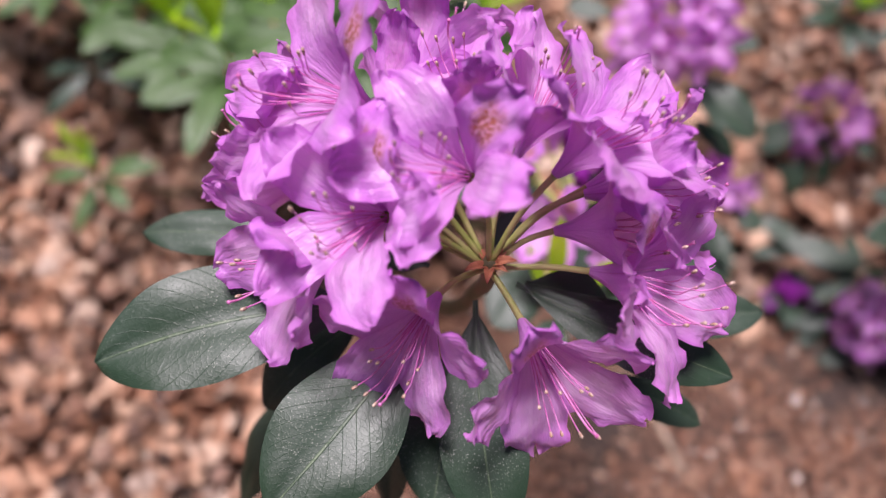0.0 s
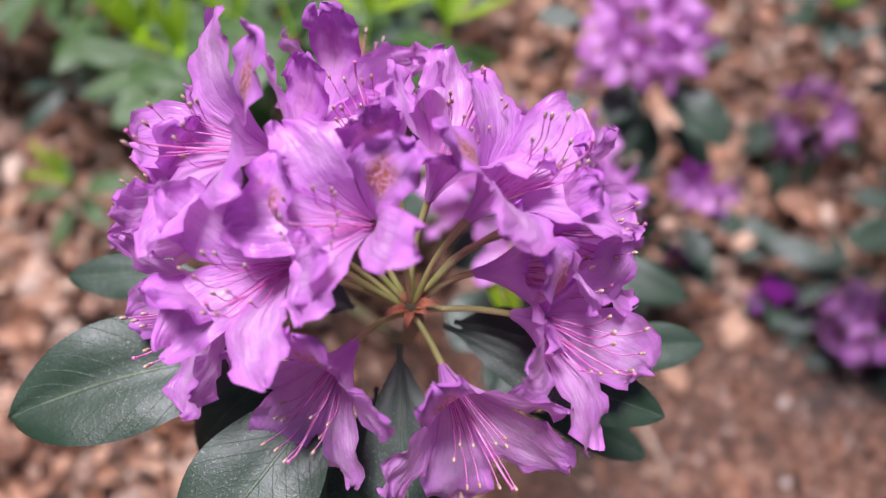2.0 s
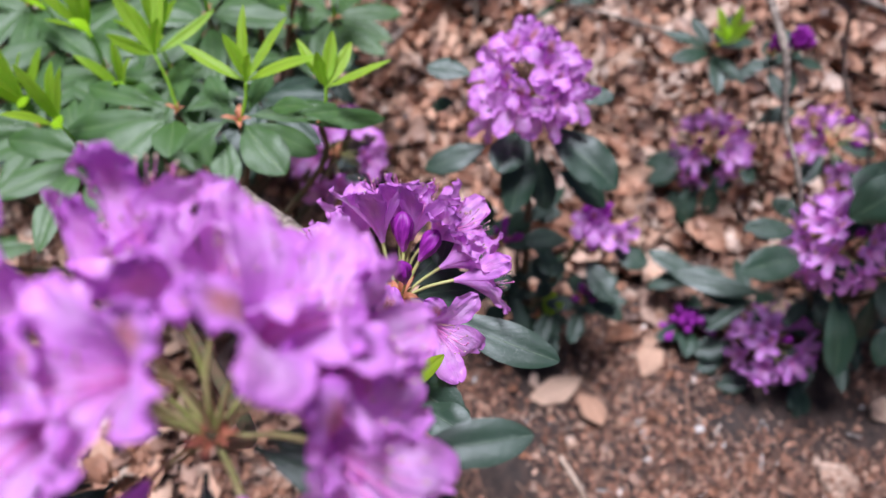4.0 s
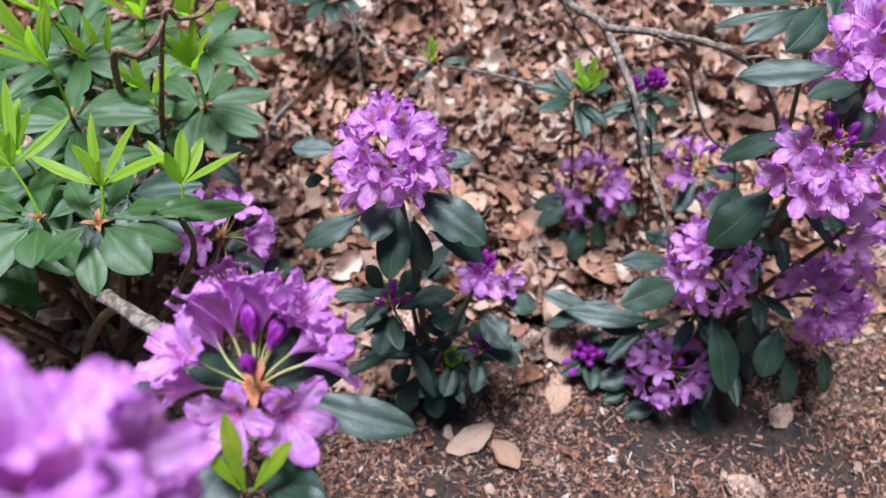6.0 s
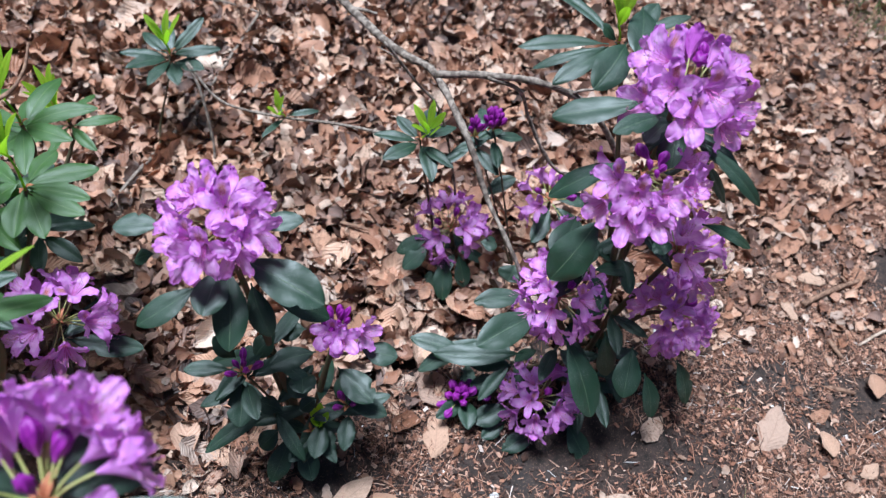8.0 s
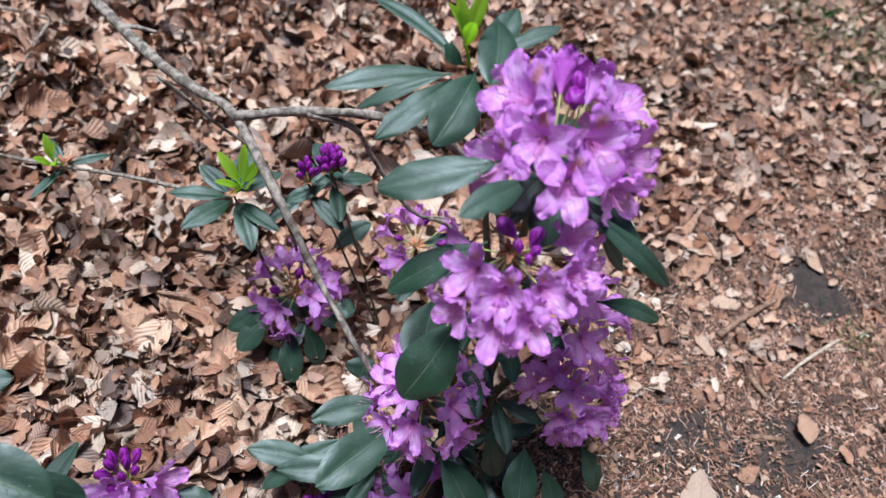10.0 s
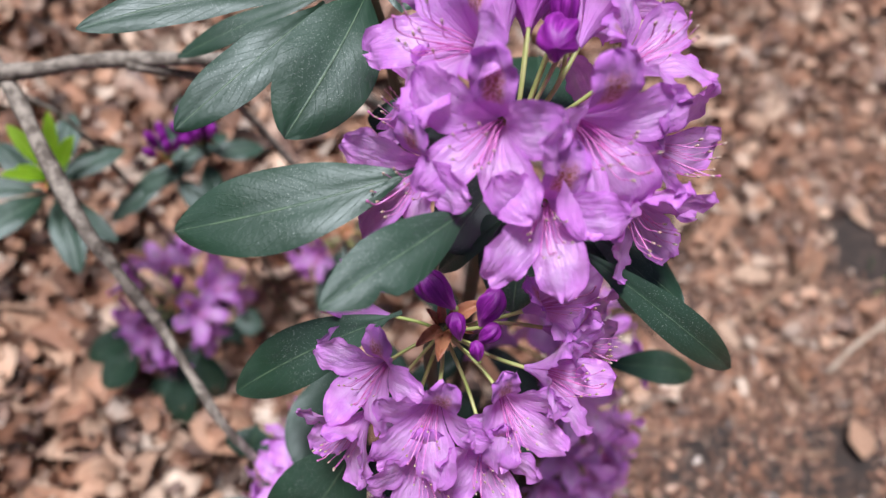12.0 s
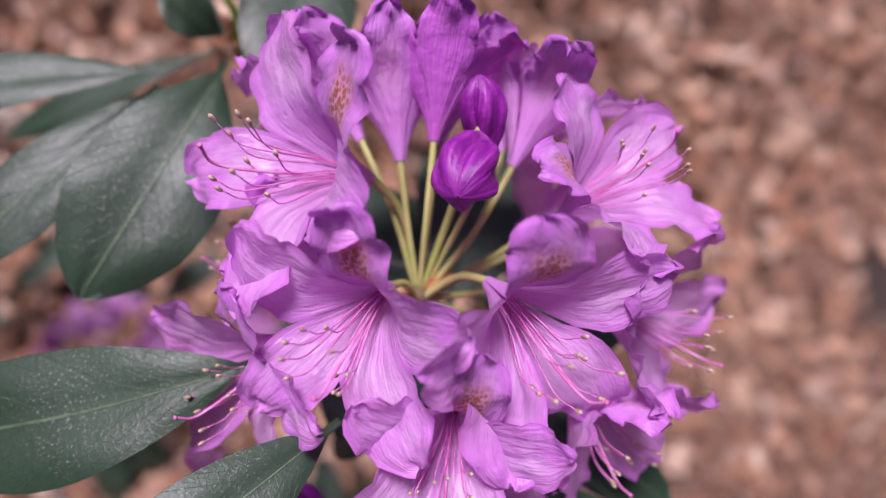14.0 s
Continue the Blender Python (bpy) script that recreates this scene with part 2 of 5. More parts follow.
PALETWIG = stalk_material("pale_dry_twig", (0.34, 0.24, 0.17), (0.52, 0.40, 0.31), 150.0, 0.8, 0.8)
BARK = stalk_material("grey_brown_bark", (0.10, 0.074, 0.057), (0.33, 0.265, 0.215), 120.0, 0.85, 0.9)
SCALE = stalk_material("rusty_bud_scale", (0.24, 0.065, 0.028), (0.48, 0.20, 0.10), 140.0, 0.5)
FILAMENT = stalk_material("pink_filament", (0.60, 0.11, 0.42), (0.70, 0.27, 0.58), 260.0, 0.45)
STYLE = stalk_material("pink_style", (0.68, 0.30, 0.58), (0.58, 0.12, 0.36), 110.0, 0.4)
ANTHER = stalk_material("tan_anther", (0.64, 0.50, 0.40), (0.34, 0.18, 0.13), 900.0, 0.7)
LITTER = litter_material("dry_leaf_litter", True)
DRYLEAF = litter_material("dry_beech_leaf", False)
TANLEAF = litter_material("tan_beech_leaf", False, 0.74)
SOIL = soil_material()
CHIP = chip_material()
PEBBLE = stalk_material("pale_pebble", (0.55, 0.53, 0.50), (0.75, 0.73, 0.70), 200.0, 0.7)
GRASS = leaf_material("grass_blade", (0.05, 0.11, 0.02), (0.11, 0.17, 0.045), (0.2, 0.28, 0.1), 0.5, 0.2, 0.0)

# ---- mesh builders ----
def finish(name, verts, faces, uvs=None, smooth=True):
    me = bpy.data.meshes.new(name)
    me.from_pydata([tuple(v) for v in verts], [], faces)
    if uvs is not None:
        layer = me.uv_layers.new(name="UVMap")
        idx = np.empty(len(me.loops), dtype=np.int32)
        me.loops.foreach_get("vertex_index", idx)
        layer.data.foreach_set("uv", np.asarray(uvs, dtype=np.float32)[idx].ravel())
    if smooth:
        me.polygons.foreach_set("use_smooth", [True] * len(me.polygons))
    me.update()
    return me


def sheet(verts, faces, uvs, grid, uvgrid):
    """Adds a grid of points (rows x columns x 3) as quads to the lists."""
    rows, cols = grid.shape[:2]
    o = len(verts)
    verts.extend(grid.reshape(-1, 3).tolist())
    uvs.extend(uvgrid.reshape(-1, 2).tolist())
    for i in range(rows - 1):
        for j in range(cols - 1):
            a = o + i * cols + j
            faces.append((a, a + 1, a + cols + 1, a + cols))


def smooth_line(points, steps):
    """Catmull-Rom through the points."""
    p = np.array(points, dtype=float)
    p = np.vstack([2 * p[0] - p[1], p, 2 * p[-1] - p[-2]])
    out = []
    for i in range(1, len(p) - 2):
        for k in range(steps):
            t = k / steps
            a, b, c, d = p[i - 1], p[i], p[i + 1], p[i + 2]
            out.append(0.5 * (2 * b + (c - a) * t + (2 * a - 5 * b + 4 * c - d) * t * t + (3 * b - a - 3 * c + d) * t ** 3))
    out.append(p[-2])
    return np.array(out)


def tube(verts, faces, uvs, line, radii, sides=6, rough=0.0):
    """Adds a tube along a line; radii at its points."""
    n = len(line)
    radii = np.interp(np.linspace(0, 1, n), np.linspace(0, 1, len(radii)), radii)
    d = np.gradient(line, axis=0)
    d /= np.linalg.norm(d, axis=1)[:, None] + 1e-9
    a = np.cross(d[0], (0.31, 0.9, 0.2))
    o = len(verts)
    for i in range(n):
        a = a - d[i] * (a @ d[i])
        a /= np.linalg.norm(a) + 1e-9
        b = np.cross(d[i], a)
        for k in range(sides):
            w = 2 * math.pi * k / sides
            r = radii[i] * (1 + rough * noise.noise(Vector(line[i]) * 60 + Vector((k * 0.7, 0, 0))))
            verts.append((line[i] + r * (a * math.cos(w) + b * math.sin(w))).tolist())
            uvs.append((k / sides, i / max(1, n - 1)))
    for i in range(n - 1):
        for k in range(sides):
            k2 = (k + 1) % sides
            faces.append((o + i * sides + k, o + i * sides + k2, o + (i + 1) * sides + k2, o + (i + 1) * sides + k))
    faces.append(tuple(o + (n - 1) * sides + k for k in range(sides)))
    faces.append(tuple(o + k for k in reversed(range(sides))))


def corolla_mesh(seed, openness=1.0, ruffle=1.0, slim=1.0):
    """Five-lobed funnel: a short tube, then broad rounded lobes that part, flare, curl and ruffle. z is the axis, lobe 0 (freckled) is towards +x."""
    r = random.Random(seed)
    verts, faces, uvs = [], [], []
    nt, nl, nu = 6, 15, 13
    throat_r, throat_h = 0.0102, 0.0172
    for lobe in range(5):
        th = lobe * 2 * math.pi / 5 + r.uniform(-0.10, 0.10)
        upper = lobe in (0, 1, 4)
        flare = openness * r.uniform(0.75, 1.2) * (1.12 if upper else 0.95)
        size = r.uniform(0.92, 1.08) * (1.0 if upper else 1.06)
        wide = 0.0101 * slim * r.uniform(0.88, 1.14) * (0.92 if lobe == 0 else 1.0)
        curl = r.uniform(-0.3, 1.1)
        arch = r.uniform(-0.5, 0.7)
        twist, bend = r.uniform(-0.4, 0.4), r.uniform(-0.20, 0.20)
        roll = [r.choice((r.uniform(-60, 25), r.uniform(-40, 35), r.uniform(10, 60))) for _ in (0, 1)]
        ph = [r.uniform(0, 6.28) for _ in range(8)]
        tall, blunt = r.uniform(0.8, 1.25), r.uniform(1.7, 2.7)
        length = 0.0262 * size
        # the line along the middle of the lobe: radius, height and slope
        rows = [(throat_r * (0.16 + 0.30 * t + 0.54 * t * t), throat_h * t, 0.25 + 0.30 * t, 0.0, t) for t in np.linspace(0, 1, nt)]
        rad, hgt, last = throat_r, throat_h, 0.0
        for k in range(1, nl + 1):
            x = 1 - (1 - k / nl) ** 1.45
            mid = 0.5 * (x + last)
            slope = 0.50 + 0.56 * flare * math.sin(0.5 * math.pi * min(1, mid * 1.6)) + curl * mid ** 2.5 + 0.25 * arch * math.sin(2 * math.pi * mid)
            rad += math.sin(slope) * length * (x - last)
            hgt += math.cos(slope) * length * (x - last)
            rows.append((rad, hgt, slope, x, 1.0))
            last = x
        grid = np.zeros((len(rows), nu, 3))
        uvg = np.zeros((len(rows), nu, 2))
        for i, (rad, hgt, slope, x, t) in enumerate(rows):
            tube_w = 0.66 * rad
            if x > 0:
                full = max(0.66 * throat_r + (wide - 0.66 * throat_r) * math.sin(0.5 * math.pi * min(1.0, x / 0.36)), min(0.64 * rad, wide) if x < 0.2 else 0.0)
                half = full * (math.sqrt(max(0.012, 1 - max(0.0, (x - 0.5) / 0.5) ** blunt)))
            else:
                half = tube_w
            ca, sa = math.cos(th + bend * x * x), math.sin(th + bend * x * x)
            along = np.array((math.sin(slope) * ca, math.sin(slope) * sa, math.cos(slope)))
            side = np.array((-sa, ca, 0.0))
            inner = np.array((-math.cos(slope) * ca, -math.cos(slope) * sa, math.sin(slope)))
            q = twist * x
            side, inner = side * math.cos(q) + inner * math.sin(q), inner * math.cos(q) - side * math.sin(q)
            for j in range(nu):
                s = -1 + 2 * j / (nu - 1)
                kap = (1 - x) ** 2.5 / rad + roll[s > 0] * x * (0.35 + 0.65 * abs(s))
                phi = s * half * kap
                lat, lift = (math.sin(phi) / kap, (1 - math.cos(phi)) / kap) if abs(kap) > 0.5 else (s * half, 0.0)
                edge = abs(s) ** 2.2 * min(1.0, x * 1.6)
                e = ph[2] if s > 0 else ph[3]
                rim = edge if x < 0.8 else max(edge, (x - 0.8) / 0.2 * 0.9)
                lift += ruffle * rim * (0.0015 * tall * math.sin(15.5 * x + 1.8 * s + e) + 0.00055 * math.sin(37 * x + 5 * s + ph[4]))
                lift += x * (-0.0007 * math.exp(-(s * 5) ** 2) + 0.00022 * math.cos(11 * s + ph[5]))
                lift += ruffle * (0.0022 * x * noise.noise((s * 1.5 + lobe * 7, x * 3.2, seed * 1.7)) + 0.0009 * x * noise.noise((s * 4.0 + lobe * 5, x * 8.0, seed * 0.9)))
                out = ruffle * 0.0006 * edge * math.sin(22 * x + ph[6]) + 0.0009 * x ** 6 * (noise.noise((s * 3.5, lobe * 3.1, seed * 2.3)) - 1.3 * math.exp(-(s * 5) ** 2))
                centre = np.array((rad * ca, rad * sa, hgt))
                grid[i, j] = centre + side * (lat + 0.0004 * s * x) + inner * (lift + 0.0004 * s * min(1, x * 3)) + along * out
                uvg[i, j] = (lobe + 0.02 + 0.96 * (s + 1) / 2, 0.42 * t if x == 0 else 0.42 + 0.58 * x)
        sheet(verts, faces, uvs, grid, uvg)
        if lobe == 0:
            du, dv = np.gradient(grid, axis=1), np.gradient(grid, axis=0)
            nrm = np.cross(dv, du)
            nrm /= np.maximum(np.linalg.norm(nrm, axis=2, keepdims=True), 1e-9)
            inward = np.array((-math.cos(th), -math.sin(th), 0.6))
            nrm *= np.where((nrm * inward).sum(axis=2, keepdims=True) > 0, -1.0, 1.0)
            down = np.linspace(0, 1, len(rows))
            taper = np.sin(np.pi * np.linspace(0, 1, nu))[None, :, None] ** 0.4 * np.minimum(1, (1 - down) * 8)[:, None, None]
            sheet(verts, faces, uvs, grid + nrm * 0.00025 * taper, uvg + np.array((5.0, 0.0)))
    return finish("corolla", verts, faces, uvs)


def stamens_mesh(seed, only=None):
    """The ten stamens of a flower, or one of them alone."""
    r = random.Random(seed)
    verts, faces, uvs = [], [], []
    cells = []
    for k in range(10) if only is None else (only,):
        a = 2 * math.pi * (k + r.uniform(-0.3, 0.3)) / 10
        ln = r.uniform(0.026, 0.040)
        x0, y0 = 0.0014 * math.cos(a), 0.0014 * math.sin(a)
        x1, y1 = 0.008 * math.cos(a) - 0.005, 0.008 * math.sin(a)
        pts = [(x0, y0, 0.004), (x0 * 2.2 - 0.0015, y0 * 2.2, ln * 0.45), (x1 * 0.8 - 0.002, y1 * 0.8, ln * 0.8), (x1 + 0.002, y1, ln * 1.02)]
        line = smooth_line(pts, 4)
        tube(verts, faces, uvs, line, [0.00027, 0.00018], 4)
        cells.append((line[-1], line[-1] - line[-3]))
    n_fil = len(faces)
    for p, d in cells:
        d = d / np.linalg.norm(d)
        line = np.array([p - d * 0.0002, p + d * 0.0007, p + d * 0.0016, p + d * 0.0022])
        tube(verts, faces, uvs, line, [0.0003, 0.00055, 0.00055, 0.0003], 5)
    me = finish("stamens", verts, faces, uvs)
    me.materials.append(FILAMENT)
    me.materials.append(ANTHER)
    me.polygons.foreach_set("material_index", [0 if i < n_fil else 1 for i in range(len(faces))])
    return me


def pistil_mesh(seed):
    r = random.Random(seed)
    verts, faces, uvs = [], [], []
    y = r.uniform(-0.004, 0.004)
    line = smooth_line([(0, 0, 0.002), (-0.004, y * 0.3, 0.016), (-0.008, y * 0.7, 0.030), (-0.009, y, 0.038), (-0.006, y * 1.3, 0.0425)], 5)
    tube(verts, faces, uvs, line, [0.0004, 0.0004, 0.00036, 0.0004], 6)
    tube(verts, faces, uvs, np.array([line[-1], line[-1] + (line[-1] - line[-2]) * 0.6]), [0.00062, 0.00062], 6)
    me = finish("pistil", verts, faces, uvs)
    me.materials.append(STYLE)
    return me


def bud_mesh(seed, fat=1.0):
    """A closed flower bud: five folded ridges, pointed."""
    r = random.Random(seed)
    verts, faces, uvs = [], [], []
    nv, nu = 18, 36
    grid = np.zeros((nv, nu, 3))
    uvg = np.zeros((nv, nu, 2))
    tw = r.uniform(0.7, 1.5)
    for i in range(nv):
        v = i / (nv - 1)
        prof = 0.0062 * fat * (math.sin(math.pi * min(1.0, v * 0.94 + 0.06) ** 1.7)) ** 0.6 + 0.0004
        for j in range(nu):
            a = 2 * math.pi * j / (nu - 1)
            rr = prof * (0.94 + 0.17 * math.cos(5 * a) * math.sin(math.pi * v) ** 0.7 + 0.06 * math.cos(3 * a + 2 * v) + 0.10 * noise.noise((2.2 * math.cos(a), 2.2 * math.sin(a), 5 * v + seed)))
            grid[i, j] = (rr * math.cos(a + tw * v), rr * math.sin(a + tw * v), 0.027 * v)
            uvg[i, j] = (j / (nu - 1), v)
    sheet(verts, faces, uvs, grid, uvg)
    me = finish("bud", verts, faces, uvs)
    me.materials.append(BUD)
    return me


def leaf_mesh(length, width, droop=0.05, fold=0.15, wave=0.03, seed=0, slim=1.0, bitten=0):
    """An elliptic leaf on a short stalk: x runs to the tip, z is its upper side. Grooved along the midrib, edges rolled down."""
    r = random.Random(seed)
    nl, nu = 20, 9
    grid = np.zeros((nl, nu, 3))
    uvg = np.zeros((nl, nu, 2))
    ph = r.uniform(0, 6.28)
    sway = r.uniform(-0.04, 0.04) * length
    bites = [(r.uniform(0.3, 0.9), r.choice((-1, 1)), r.uniform(0.2, 0.5)) for _ in range(bitten)]
    for i in range(nl):
        x = 1 - (1 - i / (nl - 1)) ** 1.3
        body = max(0.0, (x - 0.06) / 0.94)
        w = 0.5 * width * (math.sin(math.pi * body ** (1.0 * slim)) ** 0.64 if 0 < body < 1 else 0.0)
        w = max(w, 0.0011 if x < 0.1 else 0.0004)
        for j in range(nu):
            s = -1 + 2 * j / (nu - 1)
            cut = 1.0
            for bx, bs, bd in bites:
                if s * bs > 0:
                    cut -= bd * math.exp(-((x - bx) / 0.035) ** 2)
            y = s * w * cut + sway * math.sin(math.pi * x)
            z = droop * length * 4 * x * (1 - x) + fold * abs(s) * w - 0.07 * abs(s) ** 4 * w * 2 - 0.0005 * (abs(s) < 0.1)
            z += wave * width * s * math.sin(7 * x + ph) * 0.6 + wave * 0.5 * width * math.sin(17 * x + 3 * s + ph) * abs(s)
            grid[i, j] = (x * length, y, z)
            uvg[i, j] = ((s + 1) / 2, x)
    verts, faces, uvs = [], [], []
    sheet(verts, faces, uvs, grid, uvg)
    return finish("leaf", verts, faces, uvs)


# ---- assembling plants ----
def thing(name, where, label, category, group=""):
    ob = new(name)
    ob.location = where
    ob.empty_display_size = 0.01
    return tagged(ob, label, category, group)


def child(name, me, parent, m=None, material=None, label=""):
    """Links a mesh as a part; m is in the world where the parent is an Empty that only has a place."""
    if material is not None and not me.materials:
        me.materials.append(material)
    ob = new(name, me)
    ob.parent = parent
    if m is not None:
        ob.matrix_basis = m
    if label:
        ob["label"] = label
    return ob


def frame_from(z, x):
    """A turn whose z axis is along z, and whose x axis leans towards x."""
    z = Vector(z).normalized()
    x = Vector(x)
    x = x - z * x.dot(z)
    if x.length < 1e-5:
        x = z.orthogonal()
    x.normalize()
    y = z.cross(x)
    return Matrix((x, y, z)).transposed().to_4x4()


COROLLAS = [corolla_mesh(s, o, f) for s, o, f in ((1, 1.0, 1.0), (2, 0.85, 1.2), (3, 1.1, 0.9), (4, 0.65, 1.1), (5, 0.95, 1.3), (6, 1.2, 1.0), (7, 0.45, 1.0), (8, 1.0, 1.3), (9, 0.75, 1.2), (10, 1.1, 1.1))]
for me in COROLLAS:
    me.materials.append(PETAL)
COROLLAS.append(corolla_mesh(11, 0.2, 1.2))
COROLLAS[-1].materials.append(HALF_OPEN)
for s, o in ((21, 1.0), (22, 1.15), (23, 0.85), (24, 1.05), (25, 0.7)):
    COROLLAS.append(corolla_mesh(s, o, 1.0, 0.84))
    COROLLAS[-1].materials.append(PETAL)
STAMENS = [stamens_mesh(s) for s in range(4)]
SINGLE = [[stamens_mesh(10 * s + k, k) for k in range(10)] for s in range(4)]
PISTILS = [pistil_mesh(s) for s in range(4)]
BUDS = [bud_mesh(s, f) for s, f in ((1, 1.0), (2, 0.62), (3, 1.15), (4, 0.7))]
BRACT = leaf_mesh(0.017, 0.0052, 0.16, 0.7, 0.12, 5)
BRACT.materials.append(SCALE)


def stalk_part(parent, line, radii, material, name, label="", sides=7, rough=0.0):
    verts, faces, uvs = [], [], []
    tube(verts, faces, uvs, np.array(line), radii, sides, rough)
    return child(name, finish(name, verts, faces, uvs), parent, None, material, label)


def flower(shoot, node, base, mouth, up, rng, scale=1.0, kind=None, close=False):
    """One flower: corolla at base facing the mouth, with stamens, pistil and the stalk back to the node. All in metres from the node."""
    origin = Vector(shoot.location)
    b, m = Vector(base), Vector(mouth)
    axis = (m - b).normalized()
    turn = frame_from(axis, up)
    spin = pose(0, 0, 0, 0, 0, rng.uniform(-14, 14))
    mat = Matrix.Translation(Vector(node) - origin + b) @ turn @ spin @ Matrix.Scale(scale, 4)
    k = rng.randrange(10) if kind is None else kind
    ob = child("flower", COROLLAS[k], shoot, mat)
    pick = rng.randrange(4)
    if close:
        for me in SINGLE[pick]:
            child("stamen", me, ob)
    else:
        child("stamen_tuft", STAMENS[pick], ob)
    child("pistil", PISTILS[rng.randrange(4)], ob)
    inv = mat.inverted()
    back = inv @ (Vector(node) - origin)
    mid = Vector((0, 0, -back.length * 0.45)).lerp(back * 0.5, 0.55)
    stalk_part(ob, smooth_line([back, mid, (0, 0, -0.001), (0, 0, 0.002)], 4), [0.0011, 0.0011, 0.0012, 0.0021], STALK, "flower_stalk", sides=6)
    return ob


def bud(shoot, node, base, tip, rng, scale=1.0, kind=None):
    origin = Vector(shoot.location)
    b, m = Vector(base), Vector(tip)
    mat = Matrix.Translation(Vector(node) - origin + b) @ frame_from(m - b, (rng.uniform(-1, 1), rng.uniform(-1, 1), 0.3)) @ Matrix.Scale(scale, 4)
    ob = child("bud", BUDS[rng.randrange(3) if kind is None else kind], shoot, mat)
    back = mat.inverted() @ (Vector(node) - origin)
    stalk_part(ob, smooth_line([back, back * 0.45 + Vector((0, 0, -0.001)), (0, 0, -0.0005), (0, 0, 0.001)], 4), [0.0011, 0.0011, 0.0012, 0.0018], STALK, "flower_stalk", sides=6)
    return ob


def bracts(shoot, node, rng, n=7, size=1.0, low=0.2, high=1.2):
    origin = Vector(shoot.location)
    for k in range(n):
        a = 6.283 * k / n + rng.uniform(-0.3, 0.3)
        d = Vector((math.cos(a), math.sin(a), rng.uniform(low, high)))
        mat = Matrix.Translation(Vector(node) - origin) @ frame_from((-d.x, -d.y, 1.5), d) @ Matrix.Scale(size * rng.uniform(0.6, 1.3), 4)
        child("bud_scale", BRACT, shoot, mat)


LIGHTWARD = Vector((0.0, -0.22, 0.95))


def leaf(shoot, row, rng, material=LEAF, bitten=0, name="leaf", slim=1.22, fold=None):
    """row: base, tip, width in metres, roll in degrees, droop."""
    bx, by, bz, tx, ty, tz, w = row[:7]
    roll = row[7] if len(row) > 7 else 0
    droop = row[8] if len(row) > 8 else rng.uniform(0.02, 0.06)
    a, b = Vector((bx, by, bz)), Vector((tx, ty, tz))
    d = b - a
    me = leaf_mesh(d.length, w, droop, rng.uniform(0.06, 0.30) if fold is None else fold, rng.uniform(0.02, 0.05), rng.randrange(9999), slim, bitten)
    me.materials.append(material)
    z = LIGHTWARD - d.normalized() * LIGHTWARD.dot(d.normalized())
    x = d.normalized()
    z.normalize()
    turn = Matrix((x, z.cross(x), z)).transposed().to_4x4() @ pose(0, 0, 0, roll, 0, 0)
    return child(name, me, shoot, Matrix.Translation(a - Vector(shoot.location)) @ turn)


def stem(shoot, points, radii, material=STEM, label=""):
    o = np.array(shoot.location)
    return stalk_part(shoot, smooth_line([np.array(p) - o for p in points], 6), radii, material, "stem", label, 8, 0.25)


def whorl(shoot, node, rng, n, length, width, tilt, material=LEAF, spread=6.283, start=0.0, name="leaf", slim=1.0):
    """A ring of leaves round a node; tilt in degrees: up is positive."""
    for k in range(n):
        a = start + spread * (k + rng.uniform(-0.25, 0.25)) / n
        e = radians(tilt + rng.uniform(-14, 14))
        ln = length * rng.uniform(0.8, 1.15)
        d = Vector((math.cos(a) * math.cos(e), math.sin(a) * math.cos(e), math.sin(e)))
        p = Vector(node) + d * 0.004 + Vector((0, 0, -0.002 * k))
        q = p + d * ln
        leaf(shoot, (*p, *q, width * rng.uniform(0.85, 1.15), rng.uniform(-12, 12), rng.uniform(0.02, 0.09)), rng, material, int(rng.random() < 0.15), name, slim)


def dome(node_axis, n, rng, lowest=-0.15, rb=0.036, rm=0.068):
    """Evenly spread flower places on a dome round an axis: base and mouth from the node."""
    turn = frame_from(node_axis, (0.3, 0.2, 0.1))
    rows = []
    for k in range(n):
        z = 1 - (k + 0.6) / n * (1 - lowest)
        a = 2.39996 * k + rng.uniform(-0.25, 0.25)
        q = math.sqrt(max(0, 1 - z * z))
        d = turn @ Vector((q * math.cos(a), q * math.sin(a), z))
        e = (d + Vector((rng.uniform(-1, 1), rng.uniform(-1, 1), rng.uniform(-1, 0.6))) * 0.16).normalized()
        rows.append((d * rb * rng.uniform(0.9, 1.1), d * rb + e * (rm - rb)))
    return rows


# ---- ground ----
def lie(x, y):
    """Height of the forest floor."""
    return 0.012 * noise.noise((x * 2.1, y * 2.1, 0.3)) + 0.004 * noise.noise((x * 11, y * 11, 1.3))


def litter_share(x, y):
    """How thickly fallen leaves cover the floor: deep under the shrubs, thin on the trodden strip."""
    edge = 0.74 - 0.10 * x if x < 1.15 else 0.625 + 0.95 * (x - 1.15)
    edge = edge - 0.75 * max(0.0, 0.45 - x)
    if x > 1.1:
        edge = min(edge, 0.80)
    d = (y - edge) + 0.10 * noise.noise((x * 3.0, y * 3.0, 7.1))
    most = 1.0 if x < 1.1 else max(0.36, 1.0 - 0.95 * (x - 1.1))
    return max(0.0, min(most, 0.5 + d / 0.22), min(0.65, (x - 1.95) / 0.5), min(0.65, (0.20 - y) / 0.2))


